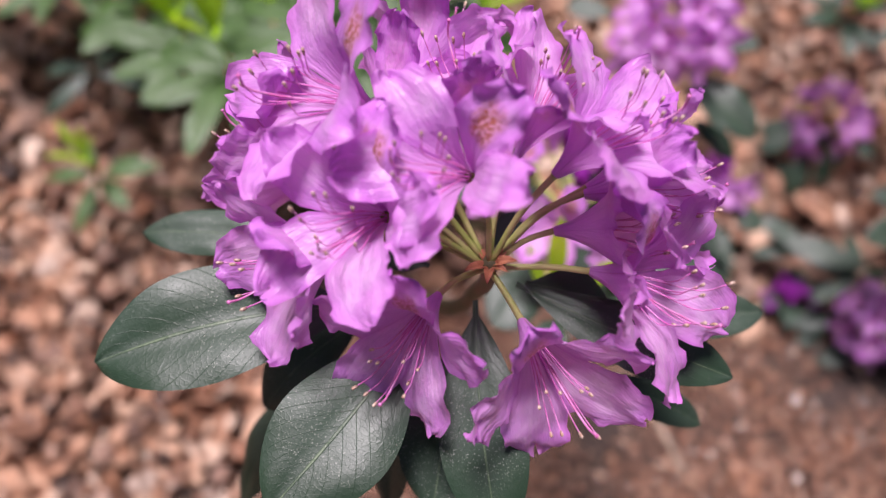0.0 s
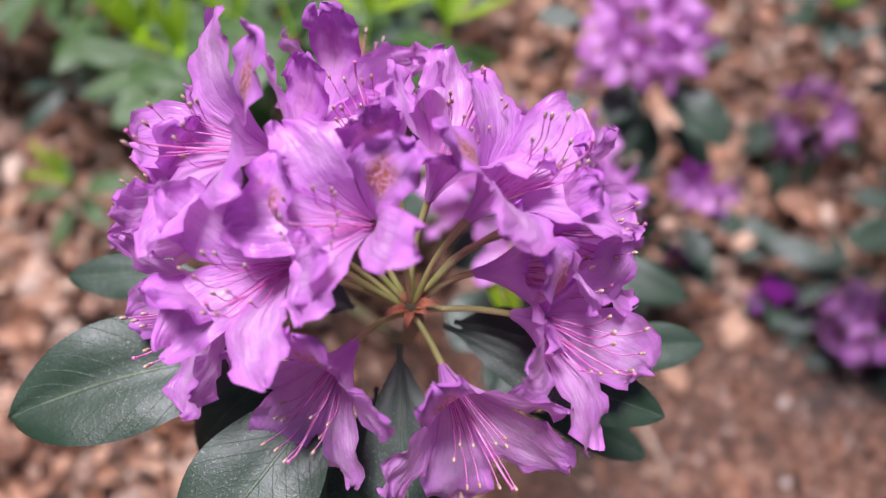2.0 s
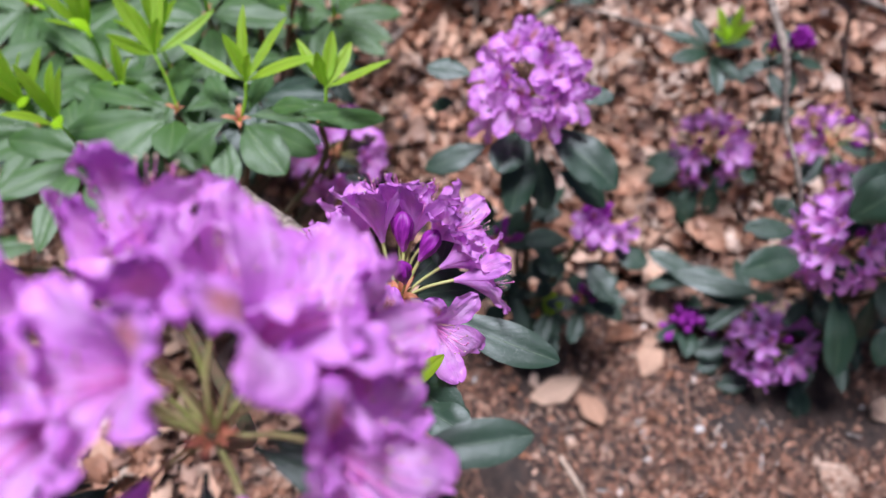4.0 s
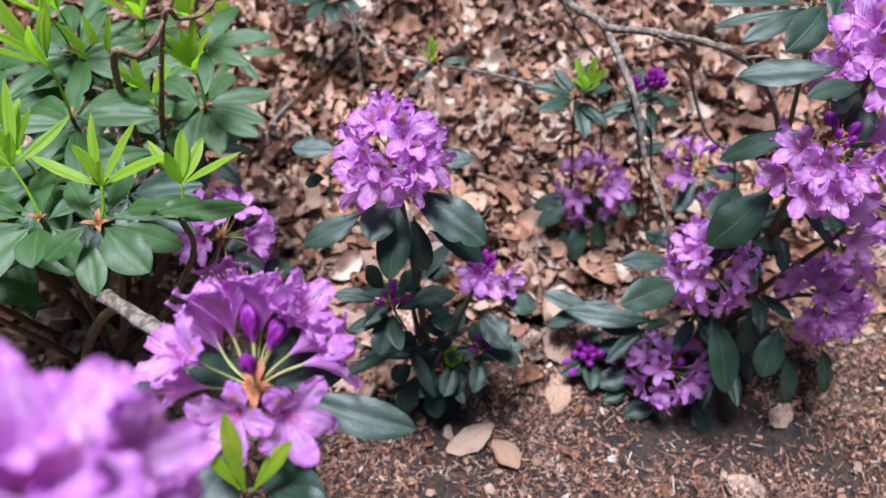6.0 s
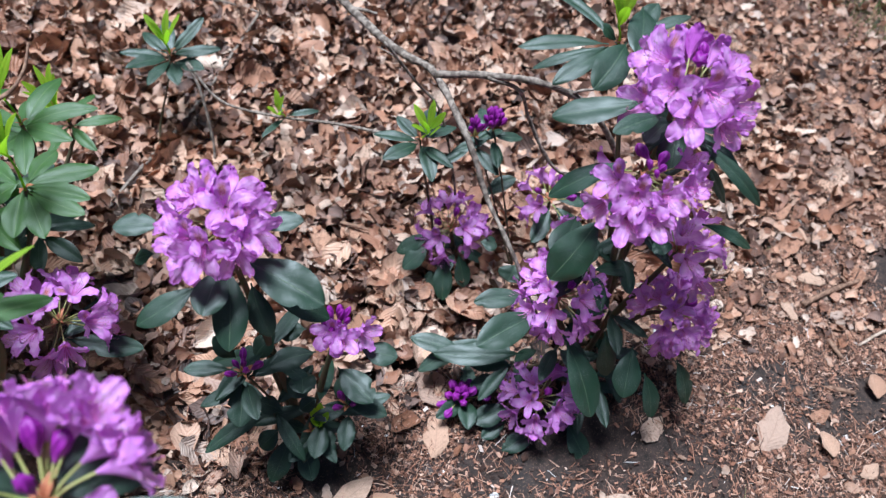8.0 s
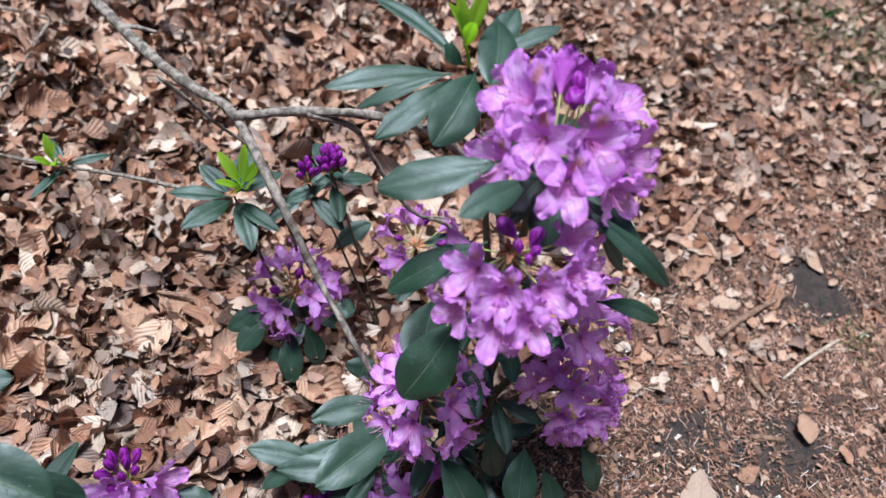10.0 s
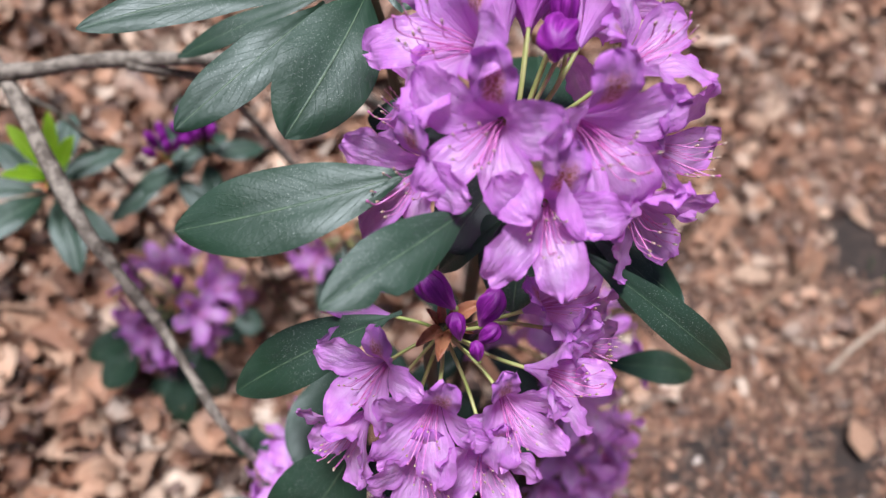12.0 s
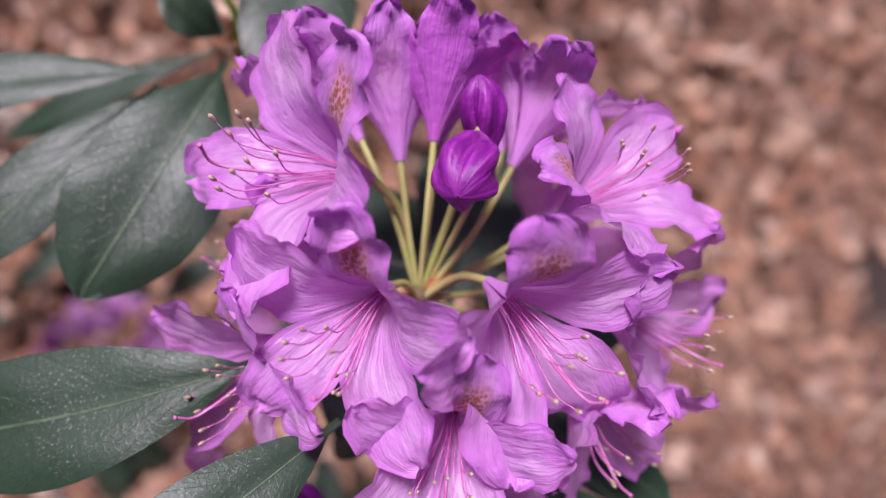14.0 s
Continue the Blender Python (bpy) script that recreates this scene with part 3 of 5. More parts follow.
def ground_sheet():
    near = list(np.arange(-1.4, 3.01, 0.035))
    xs = [-400, -60, -15, -5, -2.2] + near + [4, 7, 18, 60, 400]
    ys = [-400, -60, -15, -5, -1.5] + list(np.arange(-0.6, 2.81, 0.035)) + [3.6, 6, 15, 60, 400]
    verts = [(x, y, lie(x, y) if abs(x) < 10 and abs(y) < 10 else 0.0) for y in ys for x in xs]
    n = len(xs)
    faces = [(j * n + i, j * n + i + 1, (j + 1) * n + i + 1, (j + 1) * n + i) for j in range(len(ys) - 1) for i in range(n - 1)]
    me = finish("ground", verts, faces)
    me.materials.append(SOIL)
    return tagged(new("ground", me), "brown forest soil with needles, chips and fallen leaves", "ground", kind="structure")


ground = ground_sheet()


def dry_leaf_grid(rng, length):
    """Points of one curled dry beech leaf, 7 x 5."""
    w = length * rng.uniform(0.52, 0.74)
    curl, roll, bendy = rng.uniform(-0.5, 0.8), rng.uniform(-0.5, 1.1), rng.uniform(-0.3, 0.3)
    crimp, skew, fold = rng.uniform(0.03, 0.13), rng.uniform(-0.6, 0.6), rng.choice((0.0, 0.0, rng.uniform(-0.7, 0.9)))
    torn = [rng.choice((1, 1, 1, 0.95, 0.85, 0.72)) for _ in range(14)]
    ph = rng.uniform(0, 6.28)
    g = np.zeros((7, 5, 3))
    for i in range(7):
        x = i / 6
        half = 0.5 * w * math.sin(math.pi * min(0.985, max(0.03, x ** 0.85))) ** 0.66
        for j in range(5):
            s = -1 + j / 2
            z = curl * length * (x - 0.5) ** 2 + roll * half * s * s + fold * half * abs(s) + crimp * length * math.sin(9 * x + 4 * s + ph) * abs(s) + skew * half * s * (x - 0.5)
            edge = torn[i + (7 if s > 0 else 0)] if abs(s) > 0.9 else 1
            g[i, j] = ((x - 0.5) * length, s * half * edge + bendy * length * (x - 0.5) ** 2, z)
    return g


UV75 = np.array([[(j / 4, i / 6) for j in range(5)] for i in range(7)])
QUADS75 = np.array([(i * 5 + j, i * 5 + j + 1, (i + 1) * 5 + j + 1, (i + 1) * 5 + j) for i in range(6) for j in range(4)])


def trodden(x, y):
    """Compact dark bare patches: 1 inside, 0 outside. The third is added to darken the shaded foot of the clump."""
    d = min(math.hypot((x - 1.16) / 0.17, (y - 0.43) / 0.075), math.hypot((x - 1.54) / 0.12, (y - 0.60) / 0.06), math.hypot((x - 0.77) / 0.20, (y - 0.48) / 0.085))
    d += 0.5 * noise.noise((x * 6.0, y * 6.0, 3.3))
    return max(0.0, min(1.0, (1.15 - d) / 0.3))


def scatter_litter():
    rng = random.Random(11)
    shapes = [dry_leaf_grid(rng, 1.0).reshape(-1, 3) for _ in range(40)]
    pts, quads, uv = [], [], []
    count = 0
    for _ in range(25000):
        x, y = rng.uniform(-1.2, 2.7), rng.uniform(-0.1, 2.3)
        share = litter_share(x, y)
        thin = 0.08 if x < 0.95 else 0.08 + 0.17 * min(1.0, (x - 0.95) / 0.25)
        if rng.random() > thin + (1 - thin) * share:
            continue
        if rng.random() < 0.85 * trodden(x, y):
            continue
        size = rng.triangular(0.032, 0.094, 0.066) * (0.24 + 0.76 * share) * (rng.uniform(0.5, 1.2 if x < 1.1 else 1.7) if share < 0.3 else 1.0)
        if share < 0.3 and rng.random() < 0.04:
            size = rng.uniform(0.03, 0.05)
        lift = (0.004 if share > 0.3 else 0.009) + 0.042 * share * rng.random()
        flat = 0.30 + 0.8 * share
        e = Euler((rng.gauss(0, 0.42) * flat, rng.gauss(0, 0.42) * flat + (3.1416 if rng.random() < 0.5 else 0), rng.uniform(0, 6.283)))
        m = np.array(e.to_matrix())
        p = shapes[rng.randrange(40)] * size
        p = p @ m.T + np.array((x, y, lie(x, y) + lift))
        p[:, 2] = np.maximum(p[:, 2], lie(x, y) + 0.001)
        pts.append(p)
        quads.append(QUADS75 + count * 35)
        uv.append(UV75.reshape(-1, 2))
        count += 1
    # broken pieces between and on the whole leaves
    bits = [dry_leaf_grid(rng, 1.0)[1:6:2, ::2].reshape(-1, 3) * np.array((1.0, rng.uniform(0.6, 1.4), 1.3)) for _ in range(30)]
    quads9 = np.array([(i * 3 + j, i * 3 + j + 1, (i + 1) * 3 + j + 1, (i + 1) * 3 + j) for i in range(2) for j in range(2)])
    first = count * 35
    for k in range(26000):
        x, y = rng.uniform(-0.7, 2.5), rng.uniform(0.1, 2.1)
        share = litter_share(x, y)
        open_ground = 0.16 if x < 1.08 or y < 0.5 else 0.62
        if rng.random() > open_ground + (1 - open_ground) * share or rng.random() < trodden(x, y):
            continue
        size = rng.triangular(0.010, 0.044, 0.018) * (0.6 + 0.4 * share) * (1.0 if open_ground < 0.5 else 1.5)
        e = Euler((rng.gauss(0, 0.6) * (0.3 + share), rng.gauss(0, 0.6) * (0.3 + share), rng.uniform(0, 6.283)))
        p = bits[rng.randrange(30)] * size @ np.array(e.to_matrix()).T + np.array((x, y, lie(x, y) + 0.006 + 0.050 * share * rng.random() ** 0.7))
        p[:, 2] = np.maximum(p[:, 2], lie(x, y) + 0.001)
        pts.append(p)
        quads.append(quads9 + first)
        uv.append(UV75[1:6:2, ::2].reshape(-1, 2))
        first += 9
    me = finish("leaf_litter", np.vstack(pts), np.vstack(quads).tolist(), np.vstack(uv))
    me.materials.append(LITTER)
    tagged(new("leaf_litter", me), "deep layer of brown curled fallen beech leaves", "leaf litter", kind="stuff")


def scatter_far_litter():
    """Fallen leaves on to all sides, thinning out with the distance."""
    rng = random.Random(13)
    shapes = [dry_leaf_grid(rng, 1.0)[::3, ::2].reshape(-1, 3) for _ in range(20)]
    quads9 = np.array([(i * 3 + j, i * 3 + j + 1, (i + 1) * 3 + j + 1, (i + 1) * 3 + j) for i in range(2) for j in range(2)])
    uv9 = UV75[::3, ::2].reshape(-1, 2)
    pts, quads, uv = [], [], []
    count = 0
    while count < 46000:
        x, y = 0.7 + rng.gauss(0, 2.6), 0.9 + rng.gauss(0, 2.3)
        if -1.15 < x < 2.65 and 0.16 + 0.12 * noise.noise((x * 3, y * 3, 2.2)) < y < 2.28:
            continue
        size = rng.uniform(0.05, 0.10)
        e = Euler((rng.gauss(0, 0.3), rng.gauss(0, 0.3), rng.uniform(0, 6.283)))
        p = shapes[rng.randrange(20)] * size @ np.array(e.to_matrix()).T + np.array((x, y, 0.012 + 0.03 * rng.random()))
        p[:, 2] = np.maximum(p[:, 2], 0.004)
        pts.append(p)
        quads.append(quads9 + count * 9)
        uv.append(uv9)
        count += 1
    me = finish("leaf_litter", np.vstack(pts), np.vstack(quads).tolist(), np.vstack(uv))
    me.materials.append(LITTER)
    tagged(new("leaf_litter", me), "brown fallen beech leaves spread over the forest floor", "leaf litter", kind="stuff")


def scatter_chips():
    rng = random.Random(12)
    pts, faces = [], []
    for _ in range(600000):
        x, y = rng.uniform(-0.1, 2.3), rng.uniform(0.1, 1.6)
        share = litter_share(x, y)
        if math.hypot((x - 1.1) / 1.25, (y - 0.85) / 0.8) + 0.5 * noise.noise((x * 2.5, y * 2.5, 9.1)) > 1.05 + 0.25 * rng.random():
            continue
        if rng.random() < share * 0.72 + (0.28 if x < 1.0 else 0.0) + 0.5 * trodden(x, y) + 0.9 * max(0.0, noise.noise((x * 8.0, y * 8.0, 5.5))):
            continue
        needle = rng.random() < 0.55 + 0.35 * share
        over = 0.045 * share * rng.random()
        ln = rng.triangular(0.005, 0.032, 0.012) if needle else rng.triangular(0.0015, 0.013, 0.003)
        w = rng.uniform(0.0006, 0.0012) if needle else ln * rng.uniform(0.22, 0.6)
        a = rng.uniform(0, 6.283)
        c, s = math.cos(a), math.sin(a)
        z = lie(x, y) + rng.uniform(0.001, 0.007) + over
        t1, t2 = rng.uniform(-0.5, 0.5) * ln, rng.uniform(-0.9, 0.9) * w
        o = len(pts)
        for u, v, h in ((-0.5, -0.5, 0), (0.4, -0.5, t1), (0.5, 0.4, t1 + t2), (-0.4, 0.5, t2 + 0.3 * w)):
            pts.append((x + c * u * ln - s * v * w, y + s * u * ln + c * v * w, z + max(h, -0.001)))
        faces += [(o, o + 1, o + 2), (o, o + 2, o + 3)]
    me = finish("forest_debris", pts, faces, smooth=False)
    me.materials.append(CHIP)
    tagged(new("forest_debris", me), "reddish brown needles and bark chips on the soil", "debris", kind="stuff")


scatter_litter()
scatter_far_litter()
scatter_chips()

# ---- flowering shoots ----
def flowering_shoot(label, node, flower_rows, leaf_rows, stem_points, seed, buds=(), size=1.0, up=(0, 0, 1), thick=0.0035, scales=7, close=False, fill=0, axis=(0, 0, 1), husk=(1.0, 0.2, 1.2)):
    rng = random.Random(seed)
    root = stem_points[-1]
    shoot = thing("rhododendron_branch", root, label, "rhododendron", "flowering branches")
    node = Vector(node)
    stem(shoot, [tuple(node + Vector((0, 0, 0.004)))] + list(stem_points), [thick * 0.8, thick, thick * 1.5, thick * 1.9])
    for row in flower_rows:
        b, m = (row[0], row[1]) if len(row) == 2 else (Vector(row[:3]) / 1000, Vector(row[3:6]) / 1000)
        own, kind = row[6:] if len(row) == 8 else (1.0, rng.choice((2, 11, 12, 13, 14, 15)))
        flower(shoot, node, b, m, up, rng, size * own * rng.uniform(0.95, 1.06), kind, close)
    taken = [Vector(row[1]).normalized() if len(row) == 2 else Vector(row[3:6]).normalized() for row in flower_rows] + [Vector(row[3:6]).normalized() for row in buds]
    for b, m in dome(axis, fill, rng, -0.3) if fill else ():
        if m.normalized().z < 0.25 and m.normalized().y > 0.1 and all(m.normalized().angle(q) > 0.55 for q in taken):
            taken.append(m.normalized())
            flower(shoot, node, b, m, up, rng, size * rng.uniform(0.9, 1.0), None, close)
    for row in buds:
        bud(shoot, node, Vector(row[:3]) / 1000, Vector(row[3:6]) / 1000, rng, row[6] if len(row) > 6 else 1.0, rng.choice((0, 2)))
    bracts(shoot, node, rng, scales, *husk)
    for row in leaf_rows:
        leaf(shoot, row, rng, LEAF, int(rng.random() < 0.25))
    return shoot


LEFT_ROOT = (-0.16, 0.66, 0.0)
RIGHT_ROOT = (0.86, 0.64, 0.0)
ROUND_TRUSS = [
    (-17, -16, 8, -27, -38, 15, 1.06, 0),
    (12, -21, 2, 21, -42, 8, 1.03, 1),
    (35, -5, 11, 56, -18, 27, 1.09, 0),
    (31, 18, 24, 54, 15, 34, 1.06, 3),
    (19, 15, 39, 34, 20, 59, 1.06, 5),
    (6, 22, 38, 16, 34, 59, 1.03, 1),
    (-8, 6, 47, -18, -3, 69, 1.01, 7),
    (-34, 0, 31, -43, -12, 50, 1.01, 4),
]
ROUND_TRUSS += [
    (-47, 0, 17, -61, -11, 22, 1.05, 3),
    (-53, 22, 20, -77, 28, 17, 1.04, 3),
    (-41, 31, 46, -56, 27, 62, 1.15, 5),
    (-31, 49, 37, -25, 77, 40, 1.06, 1),
    (-41, 35, 30, -36, 51, 35, 0.92, 6),
    (-5, 27, 34, -12, 37, 48, 1.01, 8),
    (32, 23, 20, 62, 36, 22, 0.98, 4),
    (22, 8, 15, 45, 5, 26, 1.0, 1),
    (-57, 22, 26, -78, 28, 35, 1.0, 4),
]
ROUND_TRUSS_LEAVES = [
    (0.095, 0.211, 0.763, 0.003, 0.181, 0.766, 0.043, 0, 0.05),
    (0.066, 0.239, 0.753, -0.002, 0.243, 0.751, 0.02, 0),
    (0.115, 0.2, 0.767, 0.073, 0.136, 0.764, 0.042, 0, 0.06),
    (0.093, 0.217, 0.739, 0.05, 0.186, 0.707, 0.026, 0, 0.1),
    (0.126, 0.205, 0.743, 0.125, 0.147, 0.723, 0.033, 0),
    (0.136, 0.213, 0.769, 0.149, 0.134, 0.743, 0.031, 0),
]
ROUND_TRUSS_LEAVES += [
    (0.151, 0.222, 0.766, 0.231, 0.194, 0.757, 0.024, 0, 0.05),
    (0.204, 0.228, 0.725, 0.259, 0.235, 0.727, 0.02, 0),
    (0.187, 0.208, 0.708, 0.239, 0.195, 0.694, 0.017, 0, 0.05),
    (0.155, 0.226, 0.76, 0.189, 0.222, 0.75, 0.02, 0),
    (0.067, 0.209, 0.696, 0.028, 0.158, 0.635, 0.025, 30),
    (0.104, 0.207, 0.716, 0.104, 0.155, 0.665, 0.022, 30),
    (0.118, 0.227, 0.767, 0.1, 0.234, 0.766, 0.013, 0),
]
BUDDED_TRUSS = [
    (-11, 33, 20, -16, 60, 43, 1.12, 6),
    (8, 35, 19, 17, 62, 40, 1.15, 6),
    (22, 36, 19, 52, 37, 41, 1.1, 3),
    (36, 5, 16, 66, 8, 16, 0.98, 3),
    (-32, 13, 22, -50, 15, 49, 1.0, 1),
    (-6, -22, 22, -12, -40, 40, 0.95, 2),
    (18, -25, 14, 32, -42, 32, 0.95, 2),
    (-24, 36, -8, -40, 69, 4, 1.05, 6),
    (20, 31, 17, 42, 49, 41, 1.0, 1),
    (-31, 0, 13, -59, 2, 28, 0.98, 4),
    (-25, 38, 6, -34, 79, 26, 1.0, 6),
    (27, 15, 15, 57, 28, 23, 0.95, 2),
    (0, 44, 16, -1, 78, 38, 1.0, 6),
]
BUDDED_TRUSS_LEAVES = [
    (0.201, 0.381, 0.579, 0.246, 0.434, 0.565, 0.036, 0),
    (0.195, 0.382, 0.579, 0.138, 0.427, 0.549, 0.036, 0),
    (0.203, 0.378, 0.575, 0.262, 0.392, 0.556, 0.030, 0),
    (0.196, 0.372, 0.574, 0.146, 0.358, 0.558, 0.030, 0),
    (0.226, 0.365, 0.578, 0.305, 0.328, 0.574, 0.029, 0, 0.05),
    (0.209, 0.358, 0.571, 0.228, 0.287, 0.575, 0.03, 0),
    (0.184, 0.338, 0.567, 0.154, 0.288, 0.567, 0.038, 0),
    (0.155, 0.405, 0.56, 0.093, 0.411, 0.545, 0.025, 0),
    (0.192, 0.326, 0.573, 0.243, 0.282, 0.585, 0.033, 20),
    (0.227, 0.397, 0.575, 0.234, 0.426, 0.582, 0.023, 0),
]
CENTRE_TRUSS = [
    (11, 0, 38, 13, -15, 63),
    (18, -20, 23, 21, -41, 42),
    (11, -29, 18, 6, -61, 20),
    (-15, -26, 20, -23, -50, 33),
    (-26, -16, 20, -45, -30, 42),
    (-26, 4, 25, -53, -6, 42),
    (-15, 24, 22, -38, 15, 55),
    (-3, 29, 28, -24, 24, 64),
    (8, 28, 27, -2, 72, 19),
    (17, 25, 25, 34, 67, -1),
    (28, 15, 16, 42, -29, 45),
    (29, -11, 19, 41, -47, 31),
    (-27, -3, -24, -53, 7, -45),
    (24, 27, -3, 46, 51, -15),
]
CENTRE_TRUSS_LEAVES = [
    (0.275, 0.7, 0.458, 0.224, 0.714, 0.456, 0.028, 0),
    (0.364, 0.673, 0.458, 0.419, 0.663, 0.461, 0.025, 0),
    (0.346, 0.649, 0.437, 0.419, 0.579, 0.416, 0.049, 0, 0.05),
    (0.321, 0.648, 0.431, 0.295, 0.595, 0.426, 0.038, 0),
    (0.33, 0.652, 0.423, 0.311, 0.574, 0.379, 0.038, 0),
    (0.293, 0.651, 0.403, 0.221, 0.636, 0.378, 0.032, 0),
    (0.255, 0.699, 0.415, 0.231, 0.705, 0.403, 0.019, 0),
    (0.349, 0.643, 0.397, 0.357, 0.595, 0.353, 0.029, 0),
    (0.365, 0.626, 0.388, 0.426, 0.603, 0.348, 0.03, 0),
]
TOP_TRUSS = [
    (-10, -1, 20, -28, -12, 34, 0.95, 5),
    (12, -12, 23, 12, -33, 35, 0.97, 2),
    (-6, -31, 2, -15, -43, 14, 0.88, 0),
    (-2, 27, 26, -20, 30, 42, 1.06, 5),
    (-32, 5, 0, -50, -1, 7, 0.9, 2),
    (39, -3, 22, 48, -7, 39, 0.9, 0),
    (41, -21, 2, 51, -37, 10, 0.92, 4),
    (28, -33, -5, 29, -53, -2, 0.88, 3),
]
TOP_TRUSS += [
    (34, 14, 26, 57, 33, 34, 0.95, 1),
    (16, 26, 33, 29, 46, 41, 0.82, 10),
    (8, 29, 25, 17, 53, 34, 0.88, 3),
    (3, 43, 20, 2, 72, 24, 0.9, 8),
    (36, 22, 21, 49, 49, 26, 0.85, 6),
    (-16, 19, 1, -29, 28, 4, 0.85, 4),
    (20, 30, 23, 40, 59, 31, 0.9, 3),
]
TOP_TRUSS_BUDS = [
    (24, 18, 42, 8, 1, 51, 1.05),
    (26, 14, 34, 27, 23, 47, 0.85),
    (-2, -20, -3, 0, -29, -1, 0.4),
]
TOP_TRUSS_LEAVES = [
    (0.855, 0.645, 0.516, 0.908, 0.708, 0.509, 0.050, 0),
    (0.853, 0.648, 0.511, 0.849, 0.720, 0.495, 0.045, 0),
    (0.849, 0.646, 0.520, 0.806, 0.628, 0.507, 0.034, 0),
    (0.858, 0.634, 0.517, 0.893, 0.558, 0.501, 0.028, 0),
    (0.848, 0.661, 0.531, 0.801, 0.696, 0.526, 0.028, 0),
    (0.856, 0.645, 0.510, 0.828, 0.596, 0.480, 0.038, 0),
]
TOP_TRUSS_LEAVES += [
    (0.865, 0.647, 0.520, 0.917, 0.616, 0.512, 0.034, 0),
    (0.796, 0.64, 0.561, 0.704, 0.671, 0.535, 0.035, 0, 0.05),
    (0.806, 0.618, 0.558, 0.736, 0.602, 0.566, 0.024, 0, 0.08),
    (0.844, 0.596, 0.536, 0.904, 0.525, 0.482, 0.018, 25, 0.12),
    (0.837, 0.625, 0.524, 0.805, 0.629, 0.487, 0.022, 40),
    (0.858, 0.61, 0.524, 0.897, 0.558, 0.486, 0.017, 0, 0.1),
]
SECOND_TRUSS = [
    (-26, 0, -5, -44, -8, 10, 0.78, 2),
    (-15, -23, -4, -30, -38, 7, 0.82, 0),
    (8, -34, -1, 4, -51, 11, 0.75, 1),
    (23, -32, 2, 33, -47, 16, 0.82, 3),
    (34, -11, 9, 47, -20, 28, 0.8, 1),
    (42, -19, -2, 52, -33, 4, 0.8, 4),
    (-27, -31, -33, -33, -51, -20, 0.82, 2),
    (-39, -11, -22, -58, -18, -21, 0.75, 3),
    (-2, -42, -22, -11, -61, -11, 0.8, 1),
    (-15, 21, -11, -28, 31, -12, 0.75, 6),
]
SECOND_TRUSS_BUDS = [
    (4, 0, 19, -5, 16, 30, 0.85),
    (10, -11, 17, 20, -5, 34, 0.75),
    (0, -12, 15, 0, -3, 26, 0.52),
    (6, -17, 14, 15, -16, 26, 0.52),
    (3, -23, 13, 3, -17, 22, 0.4),
]
SECOND_TRUSS_LEAVES = [
    (0.776, 0.612, 0.502, 0.7, 0.633, 0.444, 0.028, 0, 0.05),
    (0.748, 0.589, 0.44, 0.69, 0.571, 0.363, 0.049, 0, 0.05),
    (0.887, 0.61, 0.477, 0.92, 0.581, 0.42, 0.02, 0),
    (0.885, 0.568, 0.406, 0.956, 0.541, 0.365, 0.021, 0),
    (0.821, 0.566, 0.404, 0.821, 0.543, 0.4, 0.027, 0),
]
BARREN_SHOOT_LEAVES = [
    (0.804, 0.743, 0.559, 0.701, 0.769, 0.555, 0.021, 0, 0.03),
    (0.8, 0.736, 0.561, 0.72, 0.71, 0.545, 0.024, 0, 0.08),
    (0.821, 0.734, 0.565, 0.757, 0.683, 0.551, 0.04, -10.0, 0.1),
    (0.834, 0.766, 0.535, 0.788, 0.872, 0.55, 0.017, 0),
    (0.847, 0.764, 0.539, 0.902, 0.801, 0.559, 0.026, 0),
    (0.856, 0.757, 0.55, 0.922, 0.759, 0.565, 0.016, 0),
    (0.875, 0.794, 0.563, 0.831, 0.722, 0.556, 0.038, 0.0, 0.05),
    (0.828, 0.764, 0.544, 0.813, 0.778, 0.56, 0.019, 0),
    (0.824, 0.777, 0.526, 0.741, 0.797, 0.494, 0.015, 0),
]
SMALL_SHOOT_LEAVES = [
    (0.401, 0.659, 0.246, 0.365, 0.673, 0.236, 0.03, 0),
    (0.406, 0.627, 0.237, 0.345, 0.619, 0.244, 0.032, 0),
    (0.384, 0.614, 0.224, 0.377, 0.576, 0.233, 0.035, 0),
    (0.428, 0.608, 0.217, 0.461, 0.55, 0.208, 0.039, 0),
    (0.463, 0.623, 0.222, 0.508, 0.6, 0.215, 0.034, 0),
    (0.424, 0.587, 0.177, 0.477, 0.544, 0.17, 0.028, 0),
    (0.363, 0.651, 0.27, 0.33, 0.64, 0.243, 0.029, 0),
    (0.308, 0.635, 0.26, 0.29, 0.647, 0.301, 0.024, 0),
    (0.299, 0.625, 0.251, 0.243, 0.642, 0.251, 0.022, 0),
]
SMALL_SHOOT_LEAVES += [
    (0.307, 0.616, 0.234, 0.293, 0.566, 0.21, 0.036, 0),
    (0.361, 0.618, 0.21, 0.382, 0.591, 0.195, 0.03, 0),
    (0.336, 0.589, 0.123, 0.305, 0.581, 0.099, 0.029, 0),
    (0.383, 0.582, 0.116, 0.398, 0.541, 0.103, 0.03, 0),
    (0.35, 0.587, 0.101, 0.308, 0.547, 0.052, 0.032, 0),
    (0.36, 0.576, 0.082, 0.363, 0.531, 0.052, 0.031, 0),
    (0.347, 0.597, 0.156, 0.319, 0.617, 0.164, 0.026, 0),
    (0.395, 0.598, 0.166, 0.37, 0.592, 0.157, 0.023, 0),
    (0.395, 0.581, 0.13, 0.373, 0.535, 0.119, 0.028, 0),
]
